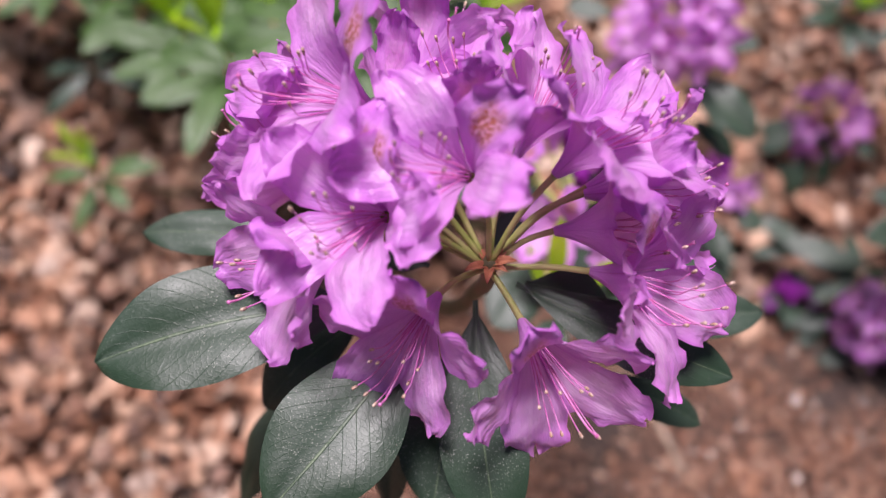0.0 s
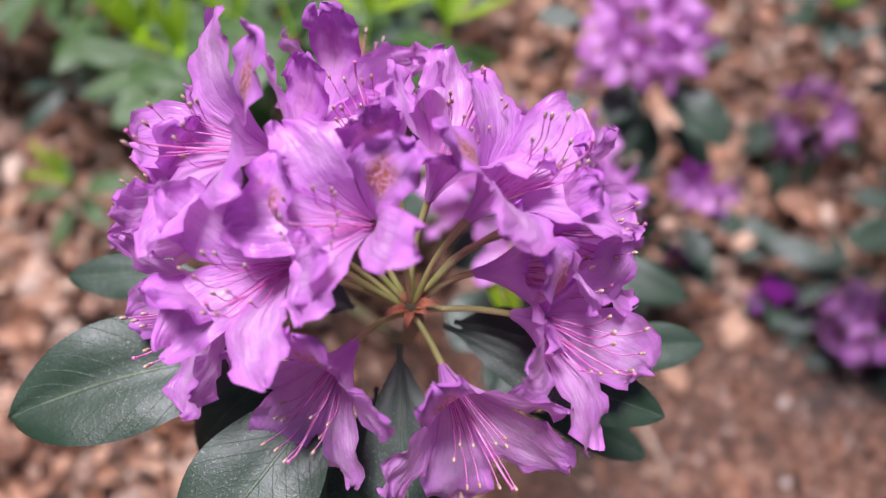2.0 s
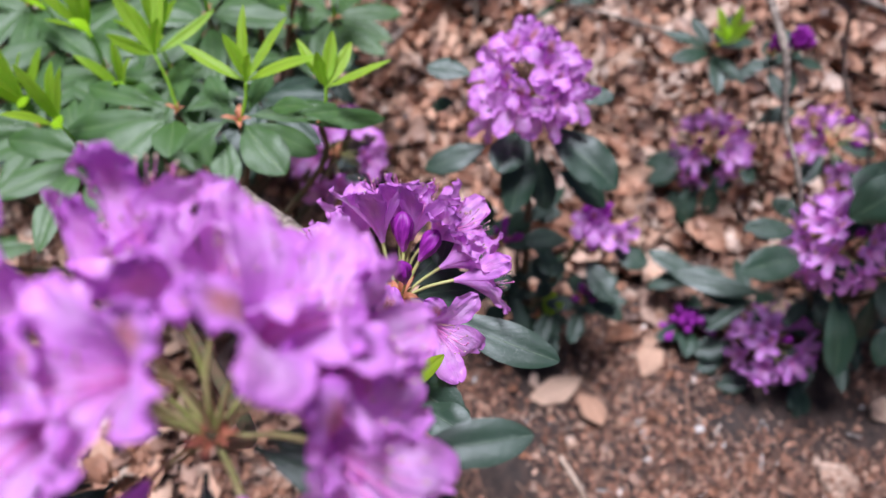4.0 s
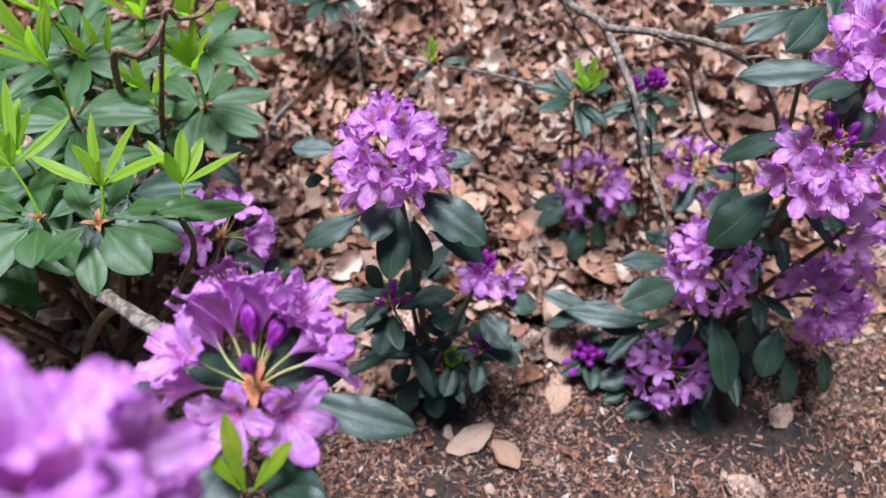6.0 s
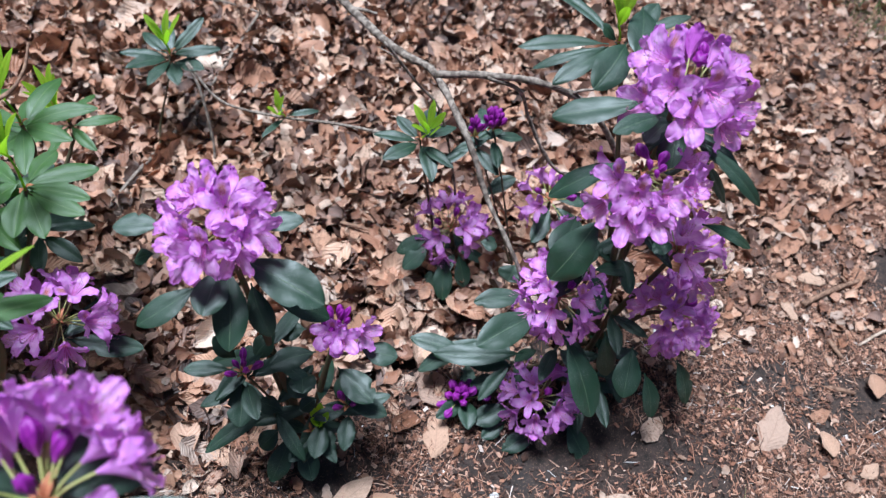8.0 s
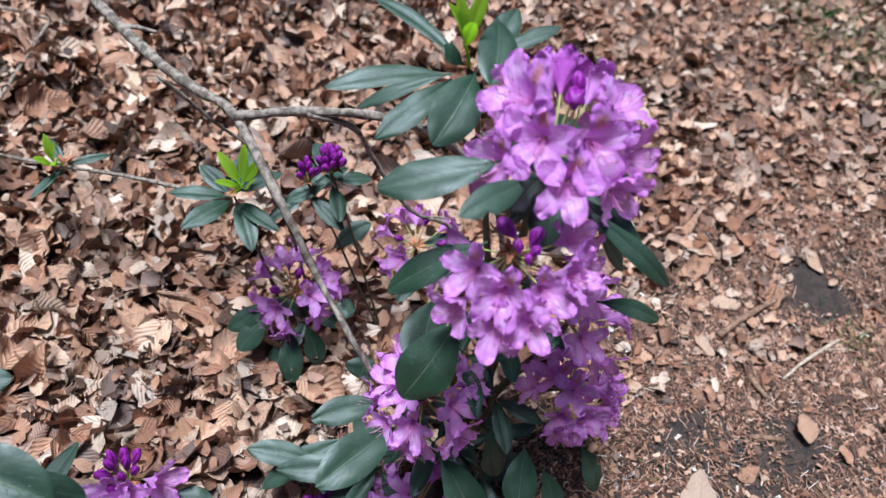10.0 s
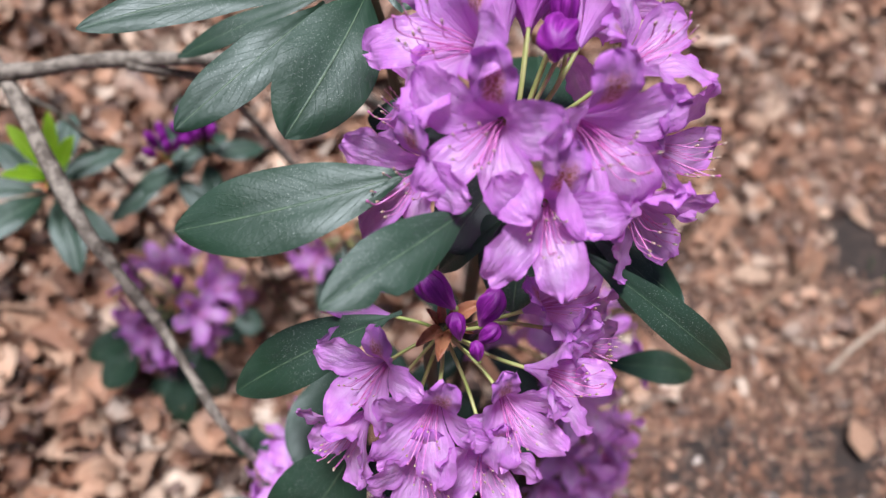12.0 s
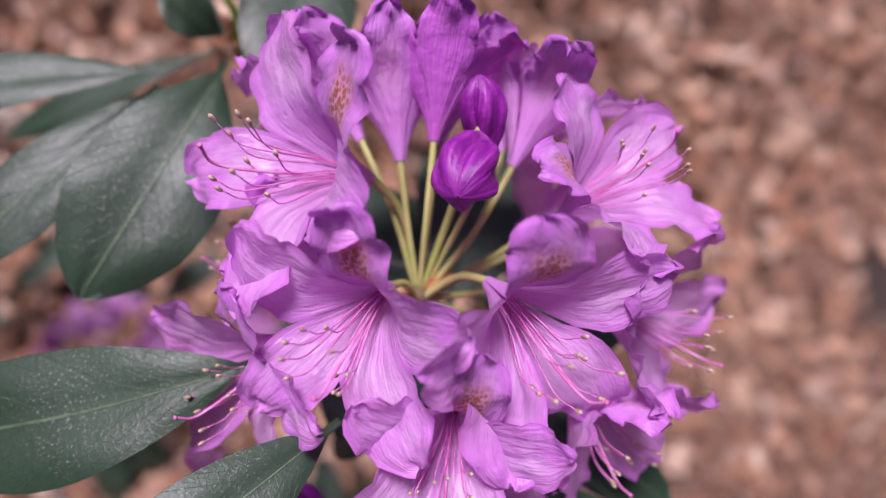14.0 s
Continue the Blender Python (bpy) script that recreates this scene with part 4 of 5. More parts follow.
MIDDLE_TRUSS_LEAVES = [
    (0.697, 0.611, 0.262, 0.62, 0.623, 0.266, 0.029, 0),
    (0.701, 0.586, 0.257, 0.6, 0.558, 0.267, 0.044, 0, 0.04),
    (0.767, 0.657, 0.357, 0.72, 0.589, 0.35, 0.05, 0, 0.03),
    (0.731, 0.552, 0.228, 0.747, 0.467, 0.149, 0.045, 0, 0.04),
    (0.827, 0.525, 0.205, 0.797, 0.474, 0.164, 0.04, 0),
    (0.836, 0.621, 0.285, 0.83, 0.575, 0.264, 0.023, 0),
    (0.702, 0.672, 0.255, 0.686, 0.656, 0.241, 0.04, 0),
    (0.853, 0.506, 0.147, 0.856, 0.459, 0.092, 0.029, 0),
    (0.803, 0.561, 0.2, 0.802, 0.523, 0.136, 0.032, 0),
    (0.908, 0.51, 0.15, 0.922, 0.465, 0.085, 0.03, 0),
    (0.822, 0.612, 0.288, 0.809, 0.641, 0.305, 0.027, 0),
]
LOW_TRUSS_LEAVES = [
    (0.705, 0.6, 0.121, 0.577, 0.644, 0.112, 0.034, 0),
    (0.689, 0.595, 0.101, 0.63, 0.627, 0.086, 0.031, 0),
    (0.683, 0.585, 0.068, 0.626, 0.603, 0.057, 0.026, 0),
    (0.68, 0.56, 0.039, 0.617, 0.558, 0.024, 0.035, 0),
    (0.67, 0.545, 0.014, 0.625, 0.534, 0.009, 0.026, 0),
    (0.711, 0.512, 0.025, 0.648, 0.506, 0.007, 0.03, 0),
    (0.755, 0.509, 0.031, 0.77, 0.454, -0.003, 0.035, 0),
    (0.631, 0.634, 0.091, 0.555, 0.687, 0.1, 0.031, 0),
    (0.672, 0.65, 0.099, 0.556, 0.647, 0.061, 0.03, 0),
]
BACK_TRUSS_LEAVES = [
    (0.644, 0.855, 0.123, 0.584, 0.858, 0.088, 0.029, 0),
    (0.636, 0.841, 0.112, 0.586, 0.828, 0.08, 0.032, 0),
    (0.679, 0.815, 0.103, 0.68, 0.779, 0.053, 0.029, 0),
    (0.659, 0.826, 0.094, 0.639, 0.772, 0.041, 0.033, 0),
    (0.719, 0.821, 0.115, 0.745, 0.807, 0.11, 0.028, 0),
    (0.741, 0.879, 0.159, 0.802, 0.888, 0.178, 0.028, 0),
    (0.653, 0.831, 0.072, 0.613, 0.798, 0.028, 0.029, 0),
]

# the large round truss over the camera's start
flowering_shoot("large round truss of open lilac flowers over dark leaves", (0.140, 0.222, 0.778), ROUND_TRUSS, ROUND_TRUSS_LEAVES,
                [(0.138, 0.232, 0.74), (0.11, 0.28, 0.62), (-0.02, 0.46, 0.36), LEFT_ROOT], 21, close=True, scales=8, husk=(0.62, -0.35, 1.1))
flowering_shoot("lilac truss with a knot of magenta buds in its middle", (0.199, 0.370, 0.588), BUDDED_TRUSS, BUDDED_TRUSS_LEAVES,
                [(0.187, 0.382, 0.575), (0.094, 0.483, 0.50), (0.034, 0.55, 0.43), (-0.06, 0.61, 0.25), LEFT_ROOT], 22,
                [(3, 25, 20, 3, 43, 39, 1.05), (0, 40, 6, 0, 62, 33, 1.0), (13, 16, 22, 24, 28, 37, 0.95), (4, -4, 29, 2, -1, 50, 0.85)], 0.92, close=True, scales=10, husk=(1.25, -0.2, 0.7))
flowering_shoot("full lilac truss with a dark bud on a leafy stem", (0.332, 0.672, 0.458), CENTRE_TRUSS, CENTRE_TRUSS_LEAVES,
                [(0.335, 0.668, 0.43), (0.345, 0.655, 0.33), (0.36, 0.63, 0.15), (0.37, 0.62, 0.0)], 23, [(-4, 12, 34, -10, 16, 58, 0.9), (4, 14, 34, 6, 20, 58, 0.8)], 0.9)
flowering_shoot("round lilac truss with three dark magenta buds at its crown", (0.840, 0.640, 0.554), TOP_TRUSS, TOP_TRUSS_LEAVES,
                [(0.842, 0.645, 0.53), (0.85, 0.65, 0.40), (0.862, 0.645, 0.2), RIGHT_ROOT], 24, TOP_TRUSS_BUDS, close=True, scales=2, fill=16, axis=(0.1, 0.25, 1))
flowering_shoot("open lilac truss with a cluster of magenta buds", (0.790, 0.599, 0.494), SECOND_TRUSS, SECOND_TRUSS_LEAVES,
                [(0.79, 0.605, 0.46), (0.81, 0.615, 0.34), (0.85, 0.635, 0.15), RIGHT_ROOT], 25,
                SECOND_TRUSS_BUDS, close=True, scales=6, husk=(1.1, 0.6, 2.0))



def dome_shoot(label, node, axis, n, leaves, stem_points, seed, nbuds=0, size=0.82, lowest=-0.2, rb=0.036, rm=0.068):
    rng = random.Random(seed)
    rows = dome(axis, n + nbuds, rng, lowest, rb, rm)
    buds = [(*(Vector(b) * 1000 * 0.95), *(Vector(m) * 1000), rng.uniform(0.7, 1.0)) for b, m in rows[:nbuds]]
    open_rows = [(*(Vector(b) * 1000), *(Vector(m) * 1000), rng.uniform(0.9, 1.05), rng.choice((0, 11, 12, 13, 14, 15))) for b, m in rows[nbuds:]]
    return flowering_shoot(label, node, open_rows, leaves, stem_points, seed + 100, buds, size)


dome_shoot("wide lilac truss low in the leafy clump", (0.735, 0.600, 0.262), (-0.1, -0.35, 1), 17, MIDDLE_TRUSS_LEAVES, [(0.74, 0.605, 0.23), (0.79, 0.625, 0.1), RIGHT_ROOT], 31, 1)
dome_shoot("lilac truss hanging out over the bare soil", (0.912, 0.566, 0.190), (0.25, -0.4, 1), 19, [], [(0.89, 0.585, 0.17), (0.875, 0.615, 0.08), RIGHT_ROOT], 32, 1, 0.86, -0.2, 0.032, 0.060)
dome_shoot("half-hidden lilac truss behind the tall branch", (0.905, 0.600, 0.300), (0.5, 0.1, 1), 9, [], [(0.90, 0.605, 0.26), (0.875, 0.63, 0.1), RIGHT_ROOT], 33, 0, 0.86)
dome_shoot("lilac truss resting close to the ground", (0.715, 0.545, 0.070), (-0.2, -0.5, 1), 15, LOW_TRUSS_LEAVES, [(0.725, 0.555, 0.05), (0.79, 0.60, 0.03), RIGHT_ROOT], 34, 1, 0.80, -0.2, 0.031, 0.057)
dome_shoot("lilac truss standing behind on bare litter", (0.681, 0.862, 0.112), (-0.1, -0.2, 1), 13, BACK_TRUSS_LEAVES, [(0.684, 0.862, 0.09), (0.69, 0.86, 0.04), (0.70, 0.86, 0.0)], 35, 2)
dome_shoot("small lilac truss seen behind a branch", (0.852, 0.845, 0.150), (0, 0, 1), 7, [(0.86, 0.85, 0.15, 0.93, 0.83, 0.14, 0.03), (0.85, 0.84, 0.14, 0.80, 0.79, 0.12, 0.03), (0.86, 0.84, 0.14, 0.89, 0.78, 0.12, 0.032)],
           [(0.852, 0.845, 0.10), (0.85, 0.845, 0.0)], 36, 3, 0.78)
dome_shoot("lilac truss tucked among the bush leaves", (0.103, 0.757, 0.250), (0.45, -0.15, 1), 14, [(0.10, 0.75, 0.22, 0.19, 0.72, 0.2, 0.032), (0.09, 0.75, 0.22, 0.16, 0.81, 0.21, 0.03)],
           [(0.085, 0.757, 0.21), (0.02, 0.74, 0.1), LEFT_ROOT], 37, 0, 0.90, -0.2, 0.040, 0.072)


def small_shoots():
    rng = random.Random(41)
    s = flowering_shoot("small truss opening from magenta buds on a leafy clump", (0.440, 0.652, 0.225), [], SMALL_SHOOT_LEAVES,
                        [(0.43, 0.648, 0.20), (0.40, 0.635, 0.1), (0.375, 0.622, 0.0)], 42)
    node = Vector((0.440, 0.652, 0.225))
    for b, m in (((2, -14, 22), (0, -34, 40)), ((18, -12, 20), (36, -30, 30)), ((-6, -10, 24), (-16, -26, 46))):
        flower(s, node, Vector(b) / 1000, Vector(m) / 1000, (0, 0, 1), rng, 0.85, 3)
    for k in range(9):
        a = 2.4 * k
        d = Vector((0.55 * math.cos(a) * (0.4 + k / 12), 0.55 * math.sin(a) * (0.4 + k / 12) + 0.1, 1)).normalized()
        bud(s, node, d * 0.022, d * 0.05, rng, rng.uniform(0.85, 1.15), rng.choice((1, 3)))
    for label, where, n, root, sc in (("magenta bud cluster half hidden by leaves", (0.314, 0.612, 0.255), 6, (0.365, 0.625, 0.0), 0.8),
                                      ("drooping magenta bud cluster under the leaves", (0.432, 0.575, 0.165), 5, (0.385, 0.61, 0.0), 0.8),
                                      ("magenta bud cluster lying on the soil", (0.612, 0.598, 0.026), 10, (0.64, 0.61, 0.0), 0.85),
                                      ("two dark magenta buds on a thin twig", (0.751, 0.897, 0.292), 13, (0.79, 0.80, 0.0), 0.95),
                                      ("dark magenta buds beside a thin twig", (0.722, 0.900, 0.282), 6, (0.79, 0.80, 0.0), 0.8)):
        p = Vector(where)
        q = Vector(root)
        c = thing("rhododendron_branch", root, label, "rhododendron", "budding branches")
        stem(c, [tuple(p), tuple(p.lerp(q, 0.3) + Vector((0, 0, 0.01 if where[2] > 0.1 else 0.0))), tuple(p.lerp(q, 0.7)), tuple(q)], [0.0015, 0.0016, 0.002])
        for k in range(n):
            a = 2.4 * k + 0.3
            w = 0.12 + (0.55 if where[2] > 0.27 else 0.9) * k / n
            d = Vector((w * math.cos(a), w * math.sin(a), 1)).normalized()
            bud(c, p, d * 0.014, d * 0.05, rng, sc * rng.uniform(0.95, 1.25), rng.choice((1, 3)) if where[2] > 0.1 else 0)
        bracts(c, p, rng, 5)
        if where[2] > 0.1:
            whorl(c, p - Vector((0, 0, 0.012)), rng, 4, 0.055, 0.022, -5)
        else:
            for dx, dy in ((-0.045, -0.005), (-0.04, -0.03), (0.05, -0.02)):
                bud(c, p, Vector((dx * 0.5, dy * 0.5, 0.012)), Vector((dx, dy, 0.012)), rng, 0.75)
            whorl(c, p + Vector((0.01, 0, 0.004)), rng, 4, 0.06, 0.026, 4)


small_shoots()


def barren_shoot(label, node, stem_points, seed, nleaf, length, width, tilt, young=0, rise=0.05, ylen=0.05, rows=(), material=LEAF, start=0.0, category="rhododendron", tips=None):
    """A shoot without flowers: a whorl of grown leaves, and a fresh shoot of lime leaves above it."""
    rng = random.Random(seed)
    s = thing("rhododendron_branch", stem_points[-1], label, category, "leafy branches")
    slender = 0.5 if 91 <= seed <= 94 else 1.0
    stem(s, [node] + list(stem_points), [r * slender for r in (0.0025, 0.003, 0.005, 0.006)])
    whorl(s, node, rng, nleaf, length, width, tilt, material, start=start)
    for row in rows:
        leaf(s, row, rng, material)
    if young:
        n = Vector(node)
        top = Vector(tips[0]) if tips else n + Vector((rng.uniform(-0.012, 0.012), rng.uniform(-0.012, 0.012), rise))
        stalk_part(s, smooth_line([n - Vector(s.location), (n + top) / 2 - Vector(s.location) + Vector((0.002, 0, 0)), top - Vector(s.location)], 4), [0.0018, 0.0013], YOUNG, "young_stem", "lime green young stem")
        if tips:
            for tip in tips[1]:
                leaf(s, (*top, *tip, rng.uniform(0.010, 0.0135), rng.uniform(-25, 25), rng.uniform(-0.03, 0.05)), rng, YOUNG, 0, "young_leaf", 1.0, 0.35)
        else:
            whorl(s, top, rng, young + 1, ylen * 1.3, 0.0125, 60, YOUNG, name="young_leaf", slim=1.0)
        bracts(s, n, rng, 4, 0.8, -0.2, 0.6)
    return s


barren_shoot("leafy shoot with long dark leaves beside the tall truss", (0.832, 0.762, 0.540), [(0.84, 0.75, 0.50), (0.86, 0.70, 0.3), (0.865, 0.66, 0.12), RIGHT_ROOT], 51, 0, 0.08, 0.025, 10, 3, 0.02, 0.035, BARREN_SHOOT_LEAVES)
GREENS = (
    ((-0.017, 0.793, 0.458), 8, 0.10, 5, 0.09, 0.055), ((0.052, 0.887, 0.350), 8, 0.08, 6, 0.045, 0.05),
    ((0.017, 1.044, 0.360), 8, 0.085, 6, 0.04, 0.06), ((0.126, 1.135, 0.250), 6, 0.07, 6, 0.03, 0.055), ((-0.015, 0.936, 0.365), 8, 0.09, 6, 0.04, 0.055),
    ((-0.060, 1.000, 0.400), 8, 0.10, 6, 0.05, 0.06), ((-0.036, 0.927, 0.440), 7, 0.09, 6, 0.06, 0.06),
)
GREENS += (
    ((-0.130, 0.740, 0.430), 9, 0.105, 5, 0.05, 0.055), ((-0.210, 0.700, 0.380), 8, 0.10, 6, 0.05, 0.055), ((-0.300, 0.790, 0.340), 8, 0.10, 6, 0.05, 0.055),
    ((-0.150, 0.900, 0.380), 9, 0.10, 6, 0.05, 0.055), ((-0.250, 1.050, 0.340), 9, 0.10, 6, 0.05, 0.055), ((-0.100, 1.250, 0.330), 9, 0.10, 6, 0.05, 0.055),
    # from (-0.450, 1.250) on: unseen shoots, added to cast shade on the floor
    ((0.108, 0.985, 0.385), 8, 0.085, 6, 0.05, 0.05), ((-0.450, 1.250, 0.400), 9, 0.11, 5, 0.05, 0.05), ((-0.600, 1.100, 0.340), 9, 0.11, 5, 0.05, 0.05),
    ((-0.550, 1.450, 0.400), 9, 0.11, 5, 0.05, 0.05), ((-0.300, 1.400, 0.420), 9, 0.11, 5, 0.05, 0.05), ((-0.720, 1.300, 0.340), 9, 0.11, 5, 0.05, 0.05), ((-0.620, 0.980, 0.300), 9, 0.11, 4, 0.04, 0.05), ((-0.500, 1.030, 0.330), 9, 0.11, 4, 0.04, 0.05),
    ((-0.760, 1.030, 0.290), 9, 0.11, 4, 0.04, 0.05), ((-0.450, 0.920, 0.300), 9, 0.11, 4, 0.04, 0.05),
)
GREENS += (
    # six from (-0.090, 0.680) on: extra leaf roof added to darken the floor
    ((-0.375, 0.640, 0.190), 6, 0.075, 4, 0.03, 0.045), ((-0.090, 0.680, 0.425), 8, 0.10, 3, 0.03, 0.04), ((-0.120, 0.610, 0.440), 8, 0.10, 4, 0.05, 0.05), ((-0.190, 0.800, 0.420), 9, 0.11, 4, 0.05, 0.05), ((-0.050, 0.720, 0.440), 9, 0.10, 4, 0.04, 0.05), ((-0.260, 0.880, 0.400), 9, 0.11, 4, 0.05, 0.05), ((-0.360, 0.960, 0.360), 9, 0.11, 4, 0.05, 0.05), ((0.040, 0.700, 0.430), 8, 0.09, 0, 0, 0), ((-0.030, 0.800, 0.260), 8, 0.085, 0, 0, 0),
    ((0.030, 0.990, 0.250), 8, 0.085, 0, 0, 0), ((-0.100, 0.820, 0.270), 8, 0.09, 0, 0, 0), ((0.070, 0.940, 0.230), 7, 0.08, 0, 0, 0),
)
FRONT_LEAVES = [(0.058, 0.58, 0.526, 0.099, 0.527, 0.519, 0.039, 0), (0.065, 0.58, 0.526, 0.122, 0.565, 0.499, 0.027, 0), (0.062, 0.584, 0.529, 0.139, 0.613, 0.508, 0.024, 0), (0.035, 0.586, 0.503, 0.044, 0.529, 0.49, 0.027, 0), (0.044, 0.593, 0.52, 0.016, 0.646, 0.516, 0.021, 0), (0.062, 0.587, 0.53, 0.073, 0.651, 0.514, 0.02, 0), (0.043, 0.583, 0.525, 0.002, 0.563, 0.508, 0.023, 0)]
SIDE_LEAVES = [(-0.025, 0.624, 0.485, -0.089, 0.562, 0.473, 0.042, 0), (-0.029, 0.626, 0.486, -0.13, 0.618, 0.469, 0.033, 0), (-0.032, 0.631, 0.489, -0.114, 0.668, 0.48, 0.024, 0), (-0.021, 0.621, 0.483, -0.013, 0.565, 0.496, 0.035, 0), (-0.011, 0.626, 0.488, 0.026, 0.659, 0.478, 0.021, 0), (-0.028, 0.635, 0.492, -0.086, 0.686, 0.471, 0.02, 0), (-0.014, 0.635, 0.494, -0.027, 0.705, 0.478, 0.027, 0), (-0.009, 0.62, 0.485, 0.014, 0.581, 0.461, 0.027, 0)]
TIPS = {201: ((-0.034, 0.666, 0.524), [(-0.067, 0.704, 0.572), (-0.028, 0.731, 0.575), (-0.027, 0.734, 0.548), (0.019, 0.711, 0.538), (-0.067, 0.66, 0.555), (-0.022, 0.677, 0.559)]),
        202: ((0.064, 0.603, 0.553), [(0.065, 0.653, 0.594), (0.101, 0.645, 0.587), (0.05, 0.622, 0.59), (0.131, 0.6, 0.585), (0.073, 0.606, 0.583), (0.007, 0.633, 0.569)]),
        203: ((0.135, 0.589, 0.559), [(0.142, 0.627, 0.588), (0.157, 0.626, 0.576), (0.192, 0.596, 0.584), (0.111, 0.624, 0.582), (0.13, 0.599, 0.591)])}
LONG_LEAVES = [(0.101, 0.569, 0.542, 0.184, 0.59, 0.517, 0.022, 0), (0.111, 0.558, 0.56, 0.146, 0.572, 0.549, 0.019, 0), (0.13, 0.549, 0.58, 0.092, 0.565, 0.562, 0.017, 0)]
BACK_LEAVES = [(0.111, 0.874, 0.383, 0.197, 0.883, 0.38, 0.029, 0), (0.111, 0.872, 0.382, 0.184, 0.834, 0.38, 0.026, 0), (0.107, 0.871, 0.38, 0.094, 0.805, 0.37, 0.032, 0), (0.104, 0.876, 0.383, 0.055, 0.936, 0.379, 0.028, 0), (0.114, 0.867, 0.379, 0.176, 0.813, 0.377, 0.026, 0), (0.112, 0.867, 0.378, 0.128, 0.795, 0.369, 0.029, 0), (0.105, 0.879, 0.385, 0.066, 0.868, 0.371, 0.026, 0), (0.115, 0.876, 0.385, 0.147, 0.931, 0.379, 0.025, 0)]
for lab, node, rise, ylen, rows, seed in (("large leafy shoot with a lime green new tip", (-0.017, 0.627, 0.488), 0.06, 0.062, SIDE_LEAVES, 201), ("broad-leaved shoot with upright lime leaves", (0.055, 0.580, 0.525), 0.035, 0.052, FRONT_LEAVES, 202),
                                          ("slim shoot with lime leaves and one long leaf", (0.128, 0.572, 0.535), 0.03, 0.048, LONG_LEAVES, 203), ("leafy shoot with a tall lime green tip", (0.110, 0.870, 0.380), 0.075, 0.045, BACK_LEAVES, 204)):
    barren_shoot(lab, node, [(node[0] - 0.01, node[1] + 0.01, node[2] * 0.85), (0.5 * (node[0] - 0.12), 0.5 * (node[1] + 0.72), node[2] * 0.4), (-0.12, 0.72, 0.0)], seed, 0, 0.1, 0.03, 0, 6, rise, ylen, rows, MIDLEAF, tips=TIPS[seed] if seed in TIPS else None)
for i, (node, n, ln, young, rise, ylen) in enumerate(GREENS):
    foot = (LEFT_ROOT[0] * 0.6 + node[0] * 0.4, 0.55 * node[1] + 0.45 * 0.85, 0.0)
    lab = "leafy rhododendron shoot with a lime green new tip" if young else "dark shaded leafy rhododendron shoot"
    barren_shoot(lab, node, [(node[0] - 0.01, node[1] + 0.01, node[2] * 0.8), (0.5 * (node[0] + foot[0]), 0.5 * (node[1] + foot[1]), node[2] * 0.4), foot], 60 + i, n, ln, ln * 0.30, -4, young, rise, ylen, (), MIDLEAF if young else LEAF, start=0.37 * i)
barren_shoot("small rhododendron shoot on a thin grey stem", (0.290, 1.329, 0.200), [(0.272, 1.29, 0.16), (0.238, 1.274, 0.08), (0.215, 1.208, 0.0)], 91, 9, 0.085, 0.026, 12, 5, 0.03, 0.045)
barren_shoot("sparse shoot with lime tip on a thin twig", (0.459, 1.113, 0.200), [(0.447, 1.138, 0.17), (0.40, 1.2, 0.05), (0.38, 1.22, 0.0)], 92, 3, 0.055, 0.012, 0, 3, 0.012, 0.028)
barren_shoot("sprouting shoot with lime buds beside a grey branch", (0.633, 0.902, 0.300), [(0.64, 0.91, 0.25), (0.66, 0.9, 0.1), (0.67, 0.89, 0.0)], 93, 7, 0.06, 0.022, -2, 5, 0.018, 0.035)
barren_shoot("tiny leafy shoot with a lime tip low in the clump", (0.378, 0.577, 0.110), [(0.378, 0.585, 0.07), (0.376, 0.60, 0.0)], 94, 5, 0.05, 0.02, -10, 5, 0.015, 0.025)

# ---- bare branches and twigs ----
def bare(label, points, radii, twigs=2, bark=BARK):
    t = thing("bare_branch", points[-1], label, "branch")
    o = np.array(points[-1])
    line = smooth_line([np.array(p) - o for p in points], 7)
    stalk_part(t, line, radii, bark, "main_stem", "", 8, 0.5)
    r = random.Random(len(label) + int(1000 * abs(points[0][0])))
    for _ in range(twigs):
        k = r.randrange(3, len(line) - 3)
        d = np.array((r.uniform(-1, 1), r.uniform(-1, 1), r.uniform(-0.2, 0.6)))
        d = d / np.linalg.norm(d) * r.uniform(0.02, 0.045)
        q = np.interp(k / len(line), np.linspace(0, 1, len(radii)), radii)
        stalk_part(t, smooth_line([line[k], line[k] + d * 0.5 + np.array((0, 0, 0.002)), line[k] + d], 4), [q * 0.6, q * 0.45, q * 0.3], bark, "side_twig", "", 6, 0.4)
    return t


bare("long grey rhododendron branch arching down into the clump", [(0.561, 1.27, 0.41), (0.555, 1.17, 0.417), (0.597, 1.026, 0.413), (0.625, 0.963, 0.412), (0.649, 0.898, 0.424), (0.657, 0.795, 0.409), (0.664, 0.761, 0.379), (0.673, 0.731, 0.338), (0.686, 0.655, 0.302), (0.72, 0.62, 0.2), (0.8, 0.63, 0.06), (0.84, 0.64, 0.0)], [0.0064, 0.0062, 0.0055, 0.0042, 0.0033, 0.003, 0.003])
bare("grey-brown side branch leaving the arching branch", [(0.95, 0.72, 0.0), (0.955, 0.78, 0.15), (0.93, 0.81, 0.27), (0.859, 0.823, 0.38), (0.811, 0.84, 0.41), (0.769, 0.859, 0.42), (0.707, 0.885, 0.42), (0.646, 0.891, 0.43)][::-1], [0.0055, 0.005, 0.0045, 0.004])
